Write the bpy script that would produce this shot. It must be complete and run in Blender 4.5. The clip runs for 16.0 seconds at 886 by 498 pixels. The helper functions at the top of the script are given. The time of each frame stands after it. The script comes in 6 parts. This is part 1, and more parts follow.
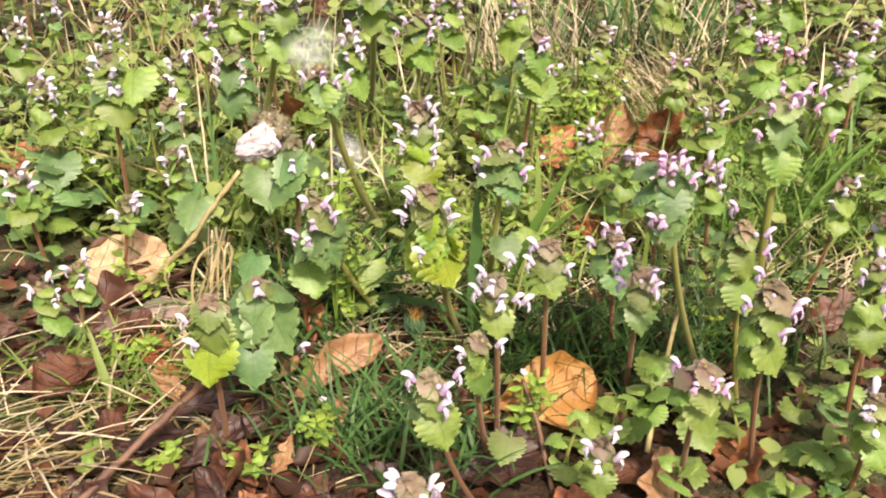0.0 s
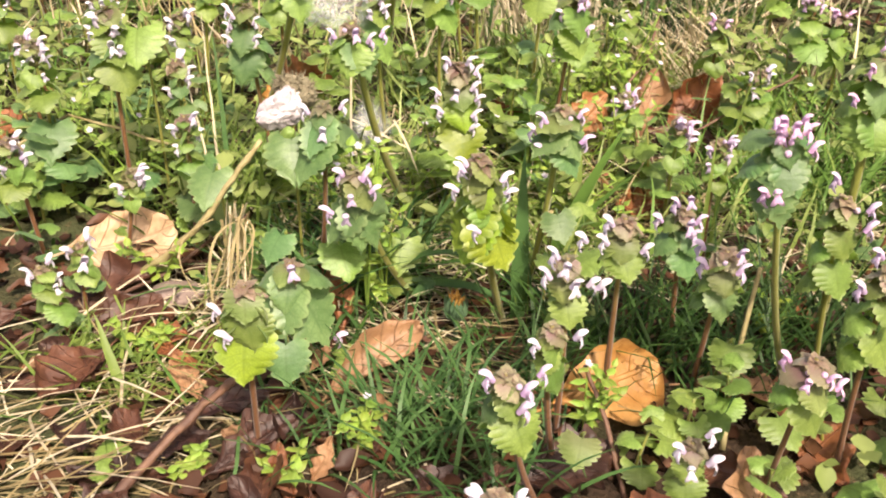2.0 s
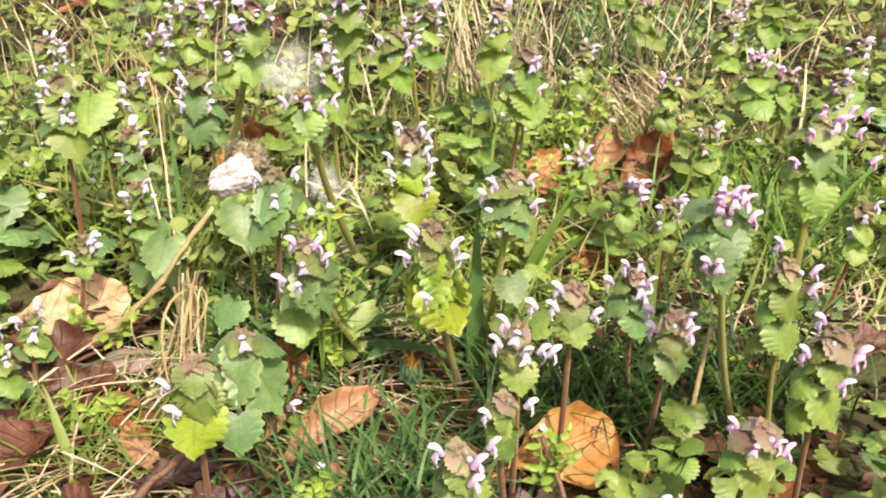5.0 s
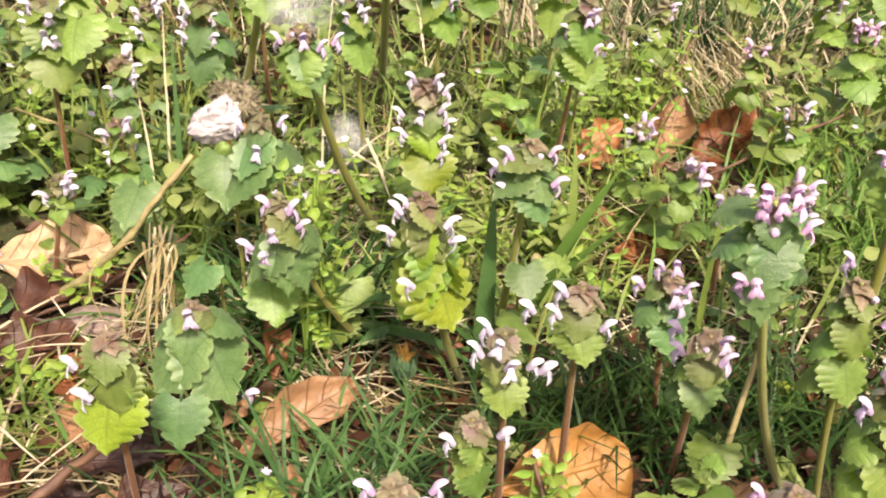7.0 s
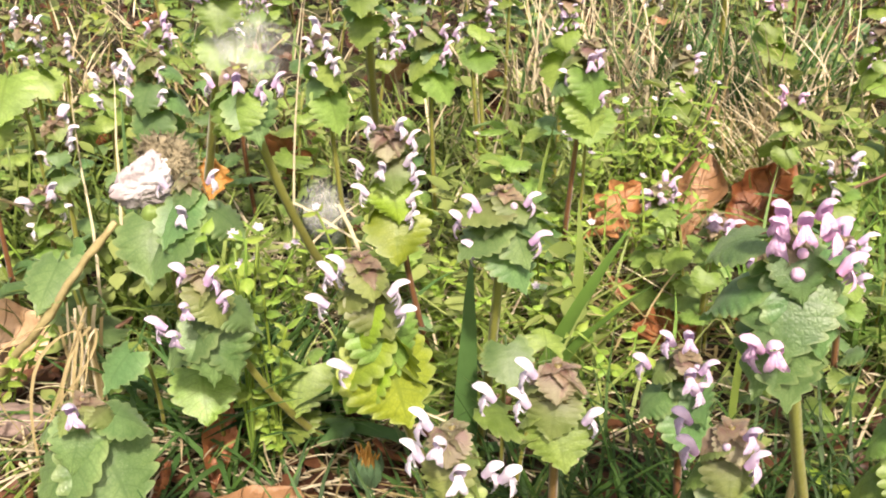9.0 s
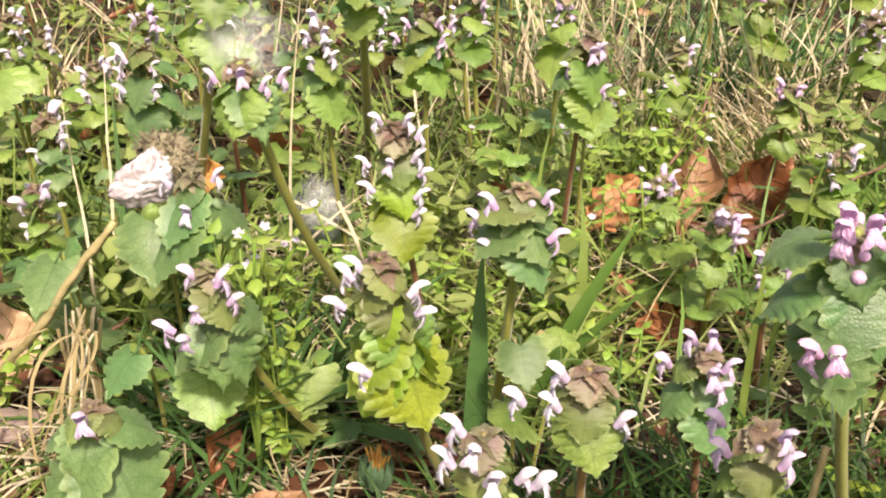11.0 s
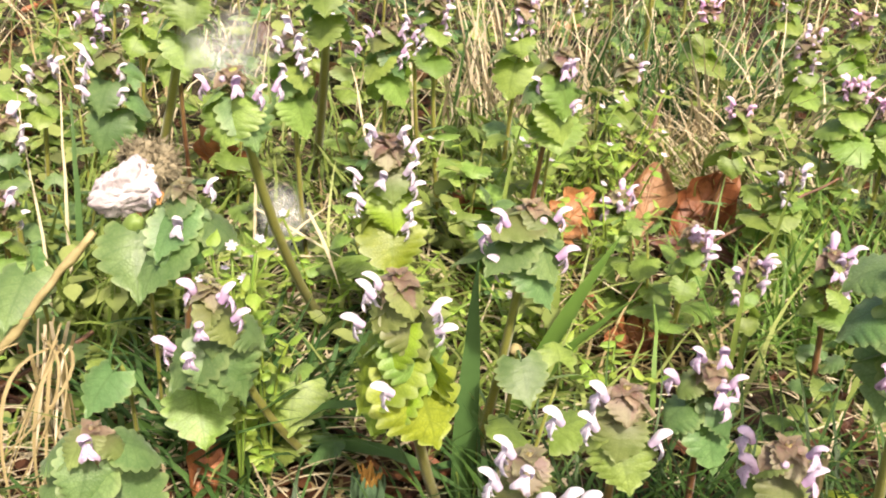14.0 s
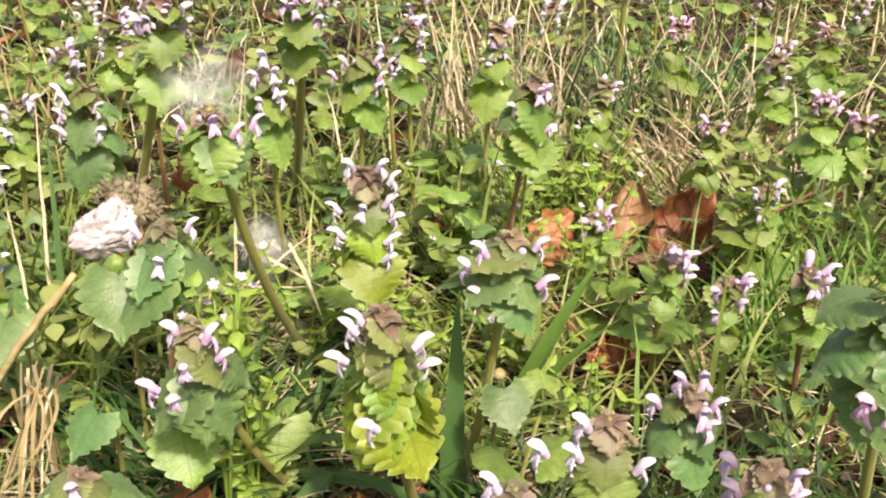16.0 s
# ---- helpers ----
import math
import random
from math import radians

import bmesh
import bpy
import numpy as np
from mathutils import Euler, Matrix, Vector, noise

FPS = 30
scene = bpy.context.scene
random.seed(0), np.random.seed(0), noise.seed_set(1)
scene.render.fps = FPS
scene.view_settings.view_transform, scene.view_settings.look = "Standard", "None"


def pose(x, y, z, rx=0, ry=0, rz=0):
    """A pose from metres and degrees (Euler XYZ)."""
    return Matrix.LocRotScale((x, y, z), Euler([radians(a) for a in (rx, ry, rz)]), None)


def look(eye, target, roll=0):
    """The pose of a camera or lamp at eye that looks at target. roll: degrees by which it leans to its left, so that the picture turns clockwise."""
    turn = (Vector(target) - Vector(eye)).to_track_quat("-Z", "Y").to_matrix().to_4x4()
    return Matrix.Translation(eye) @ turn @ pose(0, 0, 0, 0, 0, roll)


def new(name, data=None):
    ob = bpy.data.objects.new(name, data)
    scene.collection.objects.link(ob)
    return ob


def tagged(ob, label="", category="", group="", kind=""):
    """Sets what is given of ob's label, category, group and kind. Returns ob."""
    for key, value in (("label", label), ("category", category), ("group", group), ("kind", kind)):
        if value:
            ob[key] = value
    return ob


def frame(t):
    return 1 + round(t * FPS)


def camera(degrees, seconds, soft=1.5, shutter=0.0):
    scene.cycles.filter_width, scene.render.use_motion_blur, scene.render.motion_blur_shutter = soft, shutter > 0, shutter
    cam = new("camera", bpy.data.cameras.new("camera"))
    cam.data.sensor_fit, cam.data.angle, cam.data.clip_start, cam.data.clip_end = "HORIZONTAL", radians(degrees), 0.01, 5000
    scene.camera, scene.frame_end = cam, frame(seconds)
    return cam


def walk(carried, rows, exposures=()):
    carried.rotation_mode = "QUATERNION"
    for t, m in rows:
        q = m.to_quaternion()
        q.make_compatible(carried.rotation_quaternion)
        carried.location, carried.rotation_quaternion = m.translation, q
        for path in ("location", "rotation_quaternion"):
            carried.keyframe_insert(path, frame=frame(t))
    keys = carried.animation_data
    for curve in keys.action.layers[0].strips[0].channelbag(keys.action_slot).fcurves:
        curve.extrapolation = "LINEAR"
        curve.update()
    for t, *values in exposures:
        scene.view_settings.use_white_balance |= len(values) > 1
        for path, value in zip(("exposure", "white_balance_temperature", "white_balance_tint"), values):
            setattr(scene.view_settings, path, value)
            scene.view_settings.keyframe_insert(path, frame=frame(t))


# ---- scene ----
cam = camera(48.7, 16.0, soft=2.0)
PATH = [
    (0, (0.006, 0.015, 0.301), (0.015, 1.749, -0.695), 0.3),
    (0.5, (0.001, 0.024, 0.296), (0.011, 1.747, -0.719), 0.7),
    (1, (-0.005, 0.035, 0.29), (0.011, 1.738, -0.758), 0.7),
    (1.5, (-0.024, 0.045, 0.28), (0.042, 1.747, -0.767), 1.4),
    (2, (-0.029, 0.057, 0.28), (0.045, 1.76, -0.765), 1.2),
    (2.5, (-0.03, 0.06, 0.281), (0.058, 1.763, -0.765), 1.1),
    (3, (-0.029, 0.061, 0.281), (0.071, 1.764, -0.762), 0.9),
    (3.5, (-0.027, 0.061, 0.281), (0.084, 1.779, -0.737), 0.9),
    (4, (-0.021, 0.063, 0.287), (0.087, 1.794, -0.709), 0.7),
    (4.5, (-0.021, 0.062, 0.288), (0.105, 1.807, -0.681), 1.0),
    (4.7, (-0.023, 0.06, 0.289), (0.118, 1.807, -0.674), 1.3),
    (6.8, (0.009, 0.104, 0.274), (0.016, 1.805, -0.777), 3.3),
    (7, (0.016, 0.122, 0.263), (-0.032, 1.827, -0.782), 3.2),
    (7.5, (0.032, 0.157, 0.245), (-0.138, 1.844, -0.815), 2.1),
    (8, (0.041, 0.173, 0.231), (-0.188, 1.887, -0.774), 0.5),
    (8.5, (0.042, 0.175, 0.227), (-0.163, 1.955, -0.662), 0.2),
    (9, (0.044, 0.178, 0.223), (-0.129, 1.969, -0.65), 0.1),
    (9.2, (0.04, 0.178, 0.223), (-0.103, 1.97, -0.653), 0.6),
    (11.5, (0.024, 0.185, 0.222), (-0.068, 1.974, -0.668), 0.5),
    (12, (0.007, 0.186, 0.22), (-0.013, 1.981, -0.663), 1.8),
    (12.5, (0.0, 0.186, 0.221), (0.03, 1.981, -0.662), 3.0),
    (13, (-0.006, 0.187, 0.222), (0.078, 1.979, -0.662), 4.1),
    (13.5, (-0.004, 0.187, 0.222), (0.092, 1.98, -0.659), 4.2),
    (14, (-0.003, 0.186, 0.223), (0.108, 1.983, -0.65), 4.2),
    (14.5, (-0.001, 0.186, 0.225), (0.121, 1.986, -0.638), 4.1),
    (15, (-0.001, 0.186, 0.227), (0.131, 1.988, -0.631), 3.7),
    (15.5, (-0.003, 0.186, 0.228), (0.14, 1.991, -0.623), 3.3),
    (16, (-0.003, 0.186, 0.229), (0.145, 1.993, -0.616), 2.9),
]
walk(cam, [(t, look(eye, target, roll)) for t, eye, target, roll in PATH], [(t, e, 7250, 15) for t, e in ((0, 0.78), (1.5, 0.79), (2.5, 0.95), (4, 0.98), (4.7, 0.92), (7, 0.78), (8.5, 0.85), (11.5, 0.75), (13, 0.88), (14.5, 0.91), (15.5, 0.80), (16, 0.76))])
# ---- light ----
SUN_ELEVATION, SUN_AZIMUTH = 53.0, 163.0   # degrees; azimuth from +y towards +x
world = bpy.data.worlds.new("sky")
scene.world = world
world.use_nodes = True
wn = world.node_tree.nodes
sky = wn.new("ShaderNodeTexSky")
sky.sky_type = "NISHITA"
sky.sun_disc = False
sky.sun_elevation, sky.sun_rotation = radians(SUN_ELEVATION), radians(SUN_AZIMUTH)
sky.air_density, sky.dust_density = 1.0, 6.0
world.node_tree.links.new(sky.outputs[0], wn["Background"].inputs[0])
wn["Background"].inputs[1].default_value = 0.132
sun_data = bpy.data.lights.new("sun", "SUN")
sun_data.energy, sun_data.angle, sun_data.color = 4.1, radians(4.0), (1.0, 0.955, 0.87)
sun = new("sun", sun_data)
se, sa = radians(SUN_ELEVATION), radians(SUN_AZIMUTH)
sun.matrix_world = look((math.sin(sa) * math.cos(se) * 20, math.cos(sa) * math.cos(se) * 20, math.sin(se) * 20), (0, 0.5, 0))


# ---- materials ----
class Nodes:
    """A small helper to wire node materials."""

    def __init__(self, name):
        self.mat = bpy.data.materials.new(name)
        self.mat.use_nodes = True
        self.tree = self.mat.node_tree
        self.bsdf = self.tree.nodes["Principled BSDF"]
        self.out = self.tree.nodes["Material Output"]

    def node(self, kind, **values):
        n = self.tree.nodes.new(kind)
        for key, v in values.items():
            if key == "op":
                n.operation = v
            elif key == "feature":
                n.feature = v
            elif key == "blend":
                n.data_type, n.blend_type = "RGBA", v
        return n

    def wire(self, a, b):
        self.tree.links.new(a, b)

    def put(self, socket, v):
        if isinstance(v, bpy.types.NodeSocket):
            self.wire(v, socket)
        elif isinstance(v, (tuple, list)) and len(v) == 3 and socket.type == "RGBA":
            socket.default_value = (*v, 1)
        else:
            socket.default_value = v

    def math(self, op, a, b=0.0):
        n = self.node("ShaderNodeMath", op=op)
        self.put(n.inputs[0], a), self.put(n.inputs[1], b)
        return n.outputs[0]

    def mix(self, fac, a, b, blend="MIX"):
        n = self.node("ShaderNodeMix", blend=blend)
        self.put(n.inputs[0], fac), self.put(n.inputs[6], a), self.put(n.inputs[7], b)
        return n.outputs[2]

    def noise(self, scale, detail=3.0, where=None, rough=0.6):
        n = self.node("ShaderNodeTexNoise")
        n.inputs["Scale"].default_value, n.inputs["Detail"].default_value, n.inputs["Roughness"].default_value = scale, detail, rough
        if where is not None:
            self.wire(where, n.inputs["Vector"])
        return n.outputs["Fac"]

    def step(self, v, lo, hi):
        n = self.node("ShaderNodeMapRange")
        n.interpolation_type = "SMOOTHSTEP"
        self.put(n.inputs[0], v)
        n.inputs[1].default_value, n.inputs[2].default_value = lo, hi
        return n.outputs[0]

    def coords(self, kind):
        return self.node("ShaderNodeTexCoord").outputs[kind]

    def rand(self):
        return self.node("ShaderNodeObjectInfo").outputs["Random"]

    def island(self):
        return self.node("ShaderNodeNewGeometry").outputs["Random Per Island"]

    def bump(self, height, strength, distance):
        n = self.node("ShaderNodeBump")
        n.inputs["Strength"].default_value, n.inputs["Distance"].default_value = strength, distance
        self.wire(height, n.inputs["Height"])
        self.wire(n.outputs[0], self.bsdf.inputs["Normal"])
        return n.outputs[0]

    def finish(self, colour, rough=0.6, see_through=0.0, tint=None, sheen=0.0, spec=0.5):
        self.put(self.bsdf.inputs["Base Color"], colour)
        self.put(self.bsdf.inputs["Roughness"], rough)
        self.bsdf.inputs["Specular IOR Level"].default_value = spec
        self.bsdf.inputs["Sheen Weight"].default_value = sheen
        self.bsdf.inputs["Sheen Roughness"].default_value = 0.4
        if see_through:
            t = self.node("ShaderNodeBsdfTranslucent")
            self.put(t.inputs[0], tint if tint is not None else colour)
            m = self.node("ShaderNodeMixShader")
            m.inputs[0].default_value = see_through
            self.wire(self.bsdf.outputs[0], m.inputs[1])
            self.wire(t.outputs[0], m.inputs[2])
            self.wire(m.outputs[0], self.out.inputs[0])
        return self.mat


def leaf_material(name, dark, light, vein, see=0.36, sheen=0.25, veins=6.0, rough=0.43, foot=None):
    """A wrinkled, net-veined leaf; the UV runs across and along the blade."""
    n = Nodes(name)
    sep = n.node("ShaderNodeSeparateXYZ")
    n.wire(n.coords("UV"), sep.inputs[0])
    across = n.math("ABSOLUTE", n.math("SUBTRACT", sep.outputs[0], 0.5))
    lane = n.math("FRACT", n.math("SUBTRACT", n.math("MULTIPLY", sep.outputs[1], veins), n.math("MULTIPLY", across, 3.0)))
    side = n.step(n.math("ABSOLUTE", n.math("SUBTRACT", lane, 0.5)), 0.40, 0.5)
    rib = n.math("SUBTRACT", 1.0, n.step(across, 0.01, 0.04))
    lines = n.math("MAXIMUM", side, rib)
    cells = n.node("ShaderNodeTexVoronoi", feature="DISTANCE_TO_EDGE")
    cells.inputs["Scale"].default_value = 21.0
    n.wire(n.coords("Object"), cells.inputs["Vector"])
    net = n.math("SUBTRACT", 1.0, n.step(cells.outputs["Distance"], 0.0, 0.11))
    lines2 = n.math("MAXIMUM", n.math("MULTIPLY", lines, 0.7), n.math("MULTIPLY", net, 0.60))
    where = n.coords("Object")
    blotch = n.noise(2.2, 3.0, where)
    tone = n.mix(n.step(blotch, 0.3, 0.72), dark, light)
    if foot is not None:
        tone = n.mix(n.step(sep.outputs[1], 0.05, 0.6), foot, tone)
    each = n.rand()
    tone = n.mix(n.math("MULTIPLY", each, 0.55), tone, n.mix(0.5, tone, light))
    hsv = n.node("ShaderNodeHueSaturation")
    n.put(hsv.inputs["Hue"], n.math("ADD", 0.478, n.math("MULTIPLY", n.math("FRACT", n.math("MULTIPLY", each, 7.31)), 0.046)))
    n.put(hsv.inputs["Value"], n.math("ADD", 0.74, n.math("MULTIPLY", n.math("FRACT", n.math("MULTIPLY", each, 3.77)), 0.5)))
    n.put(hsv.inputs["Color"], tone)
    col = n.mix(n.math("MULTIPLY", lines2, 0.80), hsv.outputs[0], vein)
    rim = n.step(across, 0.40, 0.50)
    col = n.mix(n.math("MULTIPLY", rim, 0.30), col, (0.36, 0.42, 0.17))
    # small bright glints on the wrinkled blade, painted into its colour
    glint = n.step(n.noise(58.0, 2.0, where), 0.62, 0.76)
    col = n.mix(n.math("MULTIPLY", glint, 0.32), col, (0.50, 0.58, 0.36))
    puff = n.math("MULTIPLY", n.step(cells.outputs["Distance"], 0.0, 0.34), 1.3)
    n.bump(n.math("ADD", n.math("SUBTRACT", puff, n.math("MULTIPLY", lines, 0.55)), n.math("MULTIPLY", n.noise(70.0, 2.0, where), 0.5)), 0.26, 0.00016)
    return n.finish(col, rough, see, n.mix(0.5, col, (light[0] * 1.4, light[1] * 1.5, light[2] * 0.6)), sheen, 0.55)


def blade_material(name, low, high, see=0.3, rough=0.5):
    """Grass or straw: every blade has its own tone, with fine grain along it."""
    n = Nodes(name)
    col = n.mix(n.island(), low, high)
    col = n.mix(n.math("MULTIPLY", n.noise(160.0, 3.0, n.coords("Object")), 0.5), col, tuple(c * 0.62 for c in low))
    return n.finish(col, rough, see, None, 0.0, 0.3)


def dry_leaf_material(name, dark, light, vein, see=0.22):
    n = Nodes(name)
    sep = n.node("ShaderNodeSeparateXYZ")
    n.wire(n.coords("UV"), sep.inputs[0])
    across = n.math("ABSOLUTE", n.math("SUBTRACT", sep.outputs[0], 0.5))
    lane = n.math("FRACT", n.math("SUBTRACT", n.math("MULTIPLY", sep.outputs[1], 7.0), n.math("MULTIPLY", across, 2.4)))
    lines = n.math("MAXIMUM", n.step(n.math("ABSOLUTE", n.math("SUBTRACT", lane, 0.5)), 0.44, 0.5), n.math("SUBTRACT", 1.0, n.step(across, 0.012, 0.035)))
    where = n.coords("Object")
    tone = n.mix(n.step(n.noise(3.0, 5.0, where), 0.32, 0.7), dark, light)
    tone = n.mix(n.math("MULTIPLY", n.step(n.noise(17.0, 4.0, where), 0.52, 0.75), 0.55), tone, tuple(c * 0.45 for c in dark))
    hsv = n.node("ShaderNodeHueSaturation")
    n.put(hsv.inputs["Value"], n.math("ADD", 0.75, n.math("MULTIPLY", n.rand(), 0.5)))
    n.put(hsv.inputs["Color"], tone)
    col = n.mix(n.math("MULTIPLY", lines, 0.2), hsv.outputs[0], vein)
    n.bump(n.math("ADD", n.noise(9.0, 5.0, where), n.math("MULTIPLY", lines, 0.5)), 0.9, 0.0016)
    return n.finish(col, 0.46, see, col, 0.0, 0.5)


def petal_material(name, pale, deep):
    """A petal: paler on the hood, with deeper spots and veins towards the throat."""
    n = Nodes(name)
    sep = n.node("ShaderNodeSeparateXYZ")
    n.wire(n.coords("UV"), sep.inputs[0])
    where = n.coords("Object")
    low = n.math("SUBTRACT", 1.0, n.step(sep.outputs[1], 0.1, 0.62))
    spots = n.step(n.noise(9.0, 2.0, where), 0.55, 0.68)
    lip = n.step(sep.outputs[1], 1.02, 1.1)
    amount = n.math("ADD", n.math("MULTIPLY", low, 0.55), n.math("MULTIPLY", n.math("MULTIPLY", spots, lip), 0.7))
    amount = n.math("ADD", amount, n.math("MULTIPLY", n.rand(), 0.22))
    amount = n.math("ADD", amount, n.math("MULTIPLY", n.step(n.noise(5.0, 3.0, where), 0.5, 0.8), 0.35))
    col = n.mix(n.math("MINIMUM", amount, 1.0), pale, deep)
    n.bump(n.noise(9.0, 3.0, where), 0.7, 0.0005)
    return n.finish(col, 0.45, 0.3, col, 0.3, 0.35)


def plain_material(name, dark, light, scale, rough=0.7, bump=0.4, spec=0.4, see=0.0, distance=0.002):
    n = Nodes(name)
    where = n.coords("Object")
    col = n.mix(n.step(n.noise(scale, 4.0, where), 0.33, 0.68), dark, light)
    col = n.mix(n.math("MULTIPLY", n.noise(scale * 6, 3.0, where), 0.35), col, tuple(c * 0.55 for c in dark))
    n.bump(n.noise(scale * 5, 4.0, where), bump, distance)
    return n.finish(col, rough, see, col, 0.0, spec)


def stem_material(name, low, high):
    n = Nodes(name)
    sep = n.node("ShaderNodeSeparateXYZ")
    n.wire(n.coords("Generated"), sep.inputs[0])
    where = n.coords("Object")
    fac = n.step(n.math("ADD", sep.outputs[2], n.math("MULTIPLY", n.noise(70.0, 2.0, where), 0.35)), 0.55, 1.15)
    col = n.mix(fac, low, high)
    col = n.mix(n.math("MULTIPLY", n.noise(260.0, 4.0, where), 0.6), col, tuple(c * 0.5 for c in low))
    n.bump(n.noise(600.0, 2.0, where), 0.25, 0.001)
    return n.finish(col, 0.45, 0.22, col, 0.2, 0.45)


M = {
    "green": leaf_material("nettle_leaf_green", (0.115, 0.195, 0.032), (0.272, 0.390, 0.092), (0.084, 0.140, 0.022), see=0.40, sheen=0.12),
    "dark": leaf_material("nettle_leaf_dark", (0.066, 0.145, 0.044), (0.178, 0.292, 0.102), (0.054, 0.112, 0.034), sheen=0.12),
    "yellow": leaf_material("nettle_leaf_yellow", (0.150, 0.225, 0.016), (0.285, 0.385, 0.040), (0.11, 0.17, 0.015), see=0.34, sheen=0.04),
    "olive": leaf_material("nettle_leaf_upper", (0.130, 0.185, 0.042), (0.272, 0.340, 0.108), (0.11, 0.145, 0.038), see=0.40, sheen=0.10, foot=(0.165, 0.165, 0.072)),
    "crown": leaf_material("nettle_crown_leaf", (0.200, 0.160, 0.098), (0.295, 0.275, 0.150), (0.16, 0.110, 0.080), see=0.35, sheen=0.24, foot=(0.200, 0.095, 0.102)),
    "crown_red": leaf_material("nettle_crown_leaf_red", (0.205, 0.135, 0.096), (0.295, 0.230, 0.145), (0.16, 0.090, 0.074), see=0.35, sheen=0.24, foot=(0.200, 0.078, 0.086)),
    "stem": stem_material("nettle_stem", (0.225, 0.098, 0.042), (0.240, 0.205, 0.060)),
    "stem_olive": stem_material("nettle_stem_olive", (0.265, 0.255, 0.050), (0.310, 0.360, 0.085)),
    "calyx": plain_material("calyx", (0.16, 0.13, 0.05), (0.24, 0.25, 0.08), 2.0, 0.6, 0.3, see=0.1),
    "white": petal_material("petal_white", (0.74, 0.70, 0.77), (0.50, 0.36, 0.57)),
    "lilac": petal_material("petal_lilac", (0.67, 0.56, 0.71), (0.48, 0.26, 0.51)),
    "pink": petal_material("petal_pink", (0.78, 0.55, 0.75), (0.64, 0.25, 0.53)),
    "grass": blade_material("grass_green", (0.060, 0.140, 0.022), (0.170, 0.290, 0.055)),
    "grass_bright": blade_material("grass_bright", (0.100, 0.165, 0.028), (0.235, 0.305, 0.066)),
    "grass_light": blade_material("grass_pale_green", (0.170, 0.228, 0.050), (0.385, 0.440, 0.150)),
    "grass_blue": blade_material("grass_blue_green", (0.040, 0.100, 0.026), (0.105, 0.205, 0.058)),
    "straw": blade_material("straw", (0.390, 0.305, 0.185), (0.790, 0.710, 0.520), 0.2, 0.6),
    "straw_dull": blade_material("straw_dull", (0.220, 0.160, 0.070), (0.450, 0.370, 0.190), 0.2, 0.65),
    "cover": blade_material("ground_cover_leaf", (0.155, 0.210, 0.050), (0.365, 0.420, 0.145), 0.3, 0.45),
    "chick": leaf_material("chickweed_leaf", (0.160, 0.270, 0.028), (0.310, 0.420, 0.075), (0.22, 0.32, 0.06), sheen=0.05, veins=3.0),
    "litter": blade_material("leaf_litter", (0.030, 0.011, 0.006), (0.125, 0.050, 0.022), 0.10, 0.55),
    "oak_cream": dry_leaf_material("dry_leaf_cream", (0.42, 0.26, 0.14), (0.60, 0.41, 0.26), (0.38, 0.23, 0.13)),
    "oak_orange": dry_leaf_material("dry_leaf_orange", (0.46, 0.20, 0.045), (0.66, 0.36, 0.12), (0.48, 0.24, 0.08), 0.3),
    "oak_rust": dry_leaf_material("dry_leaf_rust", (0.28, 0.105, 0.036), (0.47, 0.225, 0.095), (0.42, 0.22, 0.11), 0.26),
    # grass with the shade under the nettles painted in as darker green
    "grass_shaded": blade_material("grass_shaded_green", (0.020, 0.054, 0.010), (0.066, 0.135, 0.026)),
    "oak_tan": dry_leaf_material("dry_leaf_tan", (0.27, 0.135, 0.062), (0.44, 0.25, 0.135), (0.38, 0.23, 0.13)),
    "oak_red": dry_leaf_material("dry_leaf_red_brown", (0.190, 0.058, 0.022), (0.385, 0.150, 0.060), (0.30, 0.15, 0.08)),
    "oak_brown": dry_leaf_material("dry_leaf_brown", (0.058, 0.021, 0.012), (0.140, 0.056, 0.030), (0.14, 0.075, 0.045)),
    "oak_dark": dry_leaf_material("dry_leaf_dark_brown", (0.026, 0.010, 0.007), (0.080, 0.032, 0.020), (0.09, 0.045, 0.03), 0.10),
    "twig": plain_material("dead_stalk", (0.22, 0.175, 0.070), (0.40, 0.34, 0.17), 60.0, 0.7, 0.5),
    "twig_red": plain_material("red_brown_stalk", (0.085, 0.040, 0.026), (0.19, 0.10, 0.06), 60.0, 0.6, 0.5),
    "pale": plain_material("pale_crumpled_skin", (0.40, 0.34, 0.35), (0.76, 0.71, 0.73), 150.0, 0.8, 0.8, distance=0.0008),
    "moss": plain_material("brown_moss", (0.17, 0.14, 0.085), (0.36, 0.31, 0.20), 160.0, 0.95, 1.0),
    "silk": None,
    "bract": plain_material("dandelion_bract", (0.065, 0.135, 0.065), (0.14, 0.23, 0.12), 150.0, 0.6, 0.3),
    "floret": plain_material("withered_floret", (0.36, 0.17, 0.030), (0.58, 0.33, 0.07), 200.0, 0.7, 0.3),
    "pebble": plain_material("grey_pink_pebble", (0.17, 0.12, 0.10), (0.30, 0.22, 0.19), 70.0, 0.7, 0.6),
}


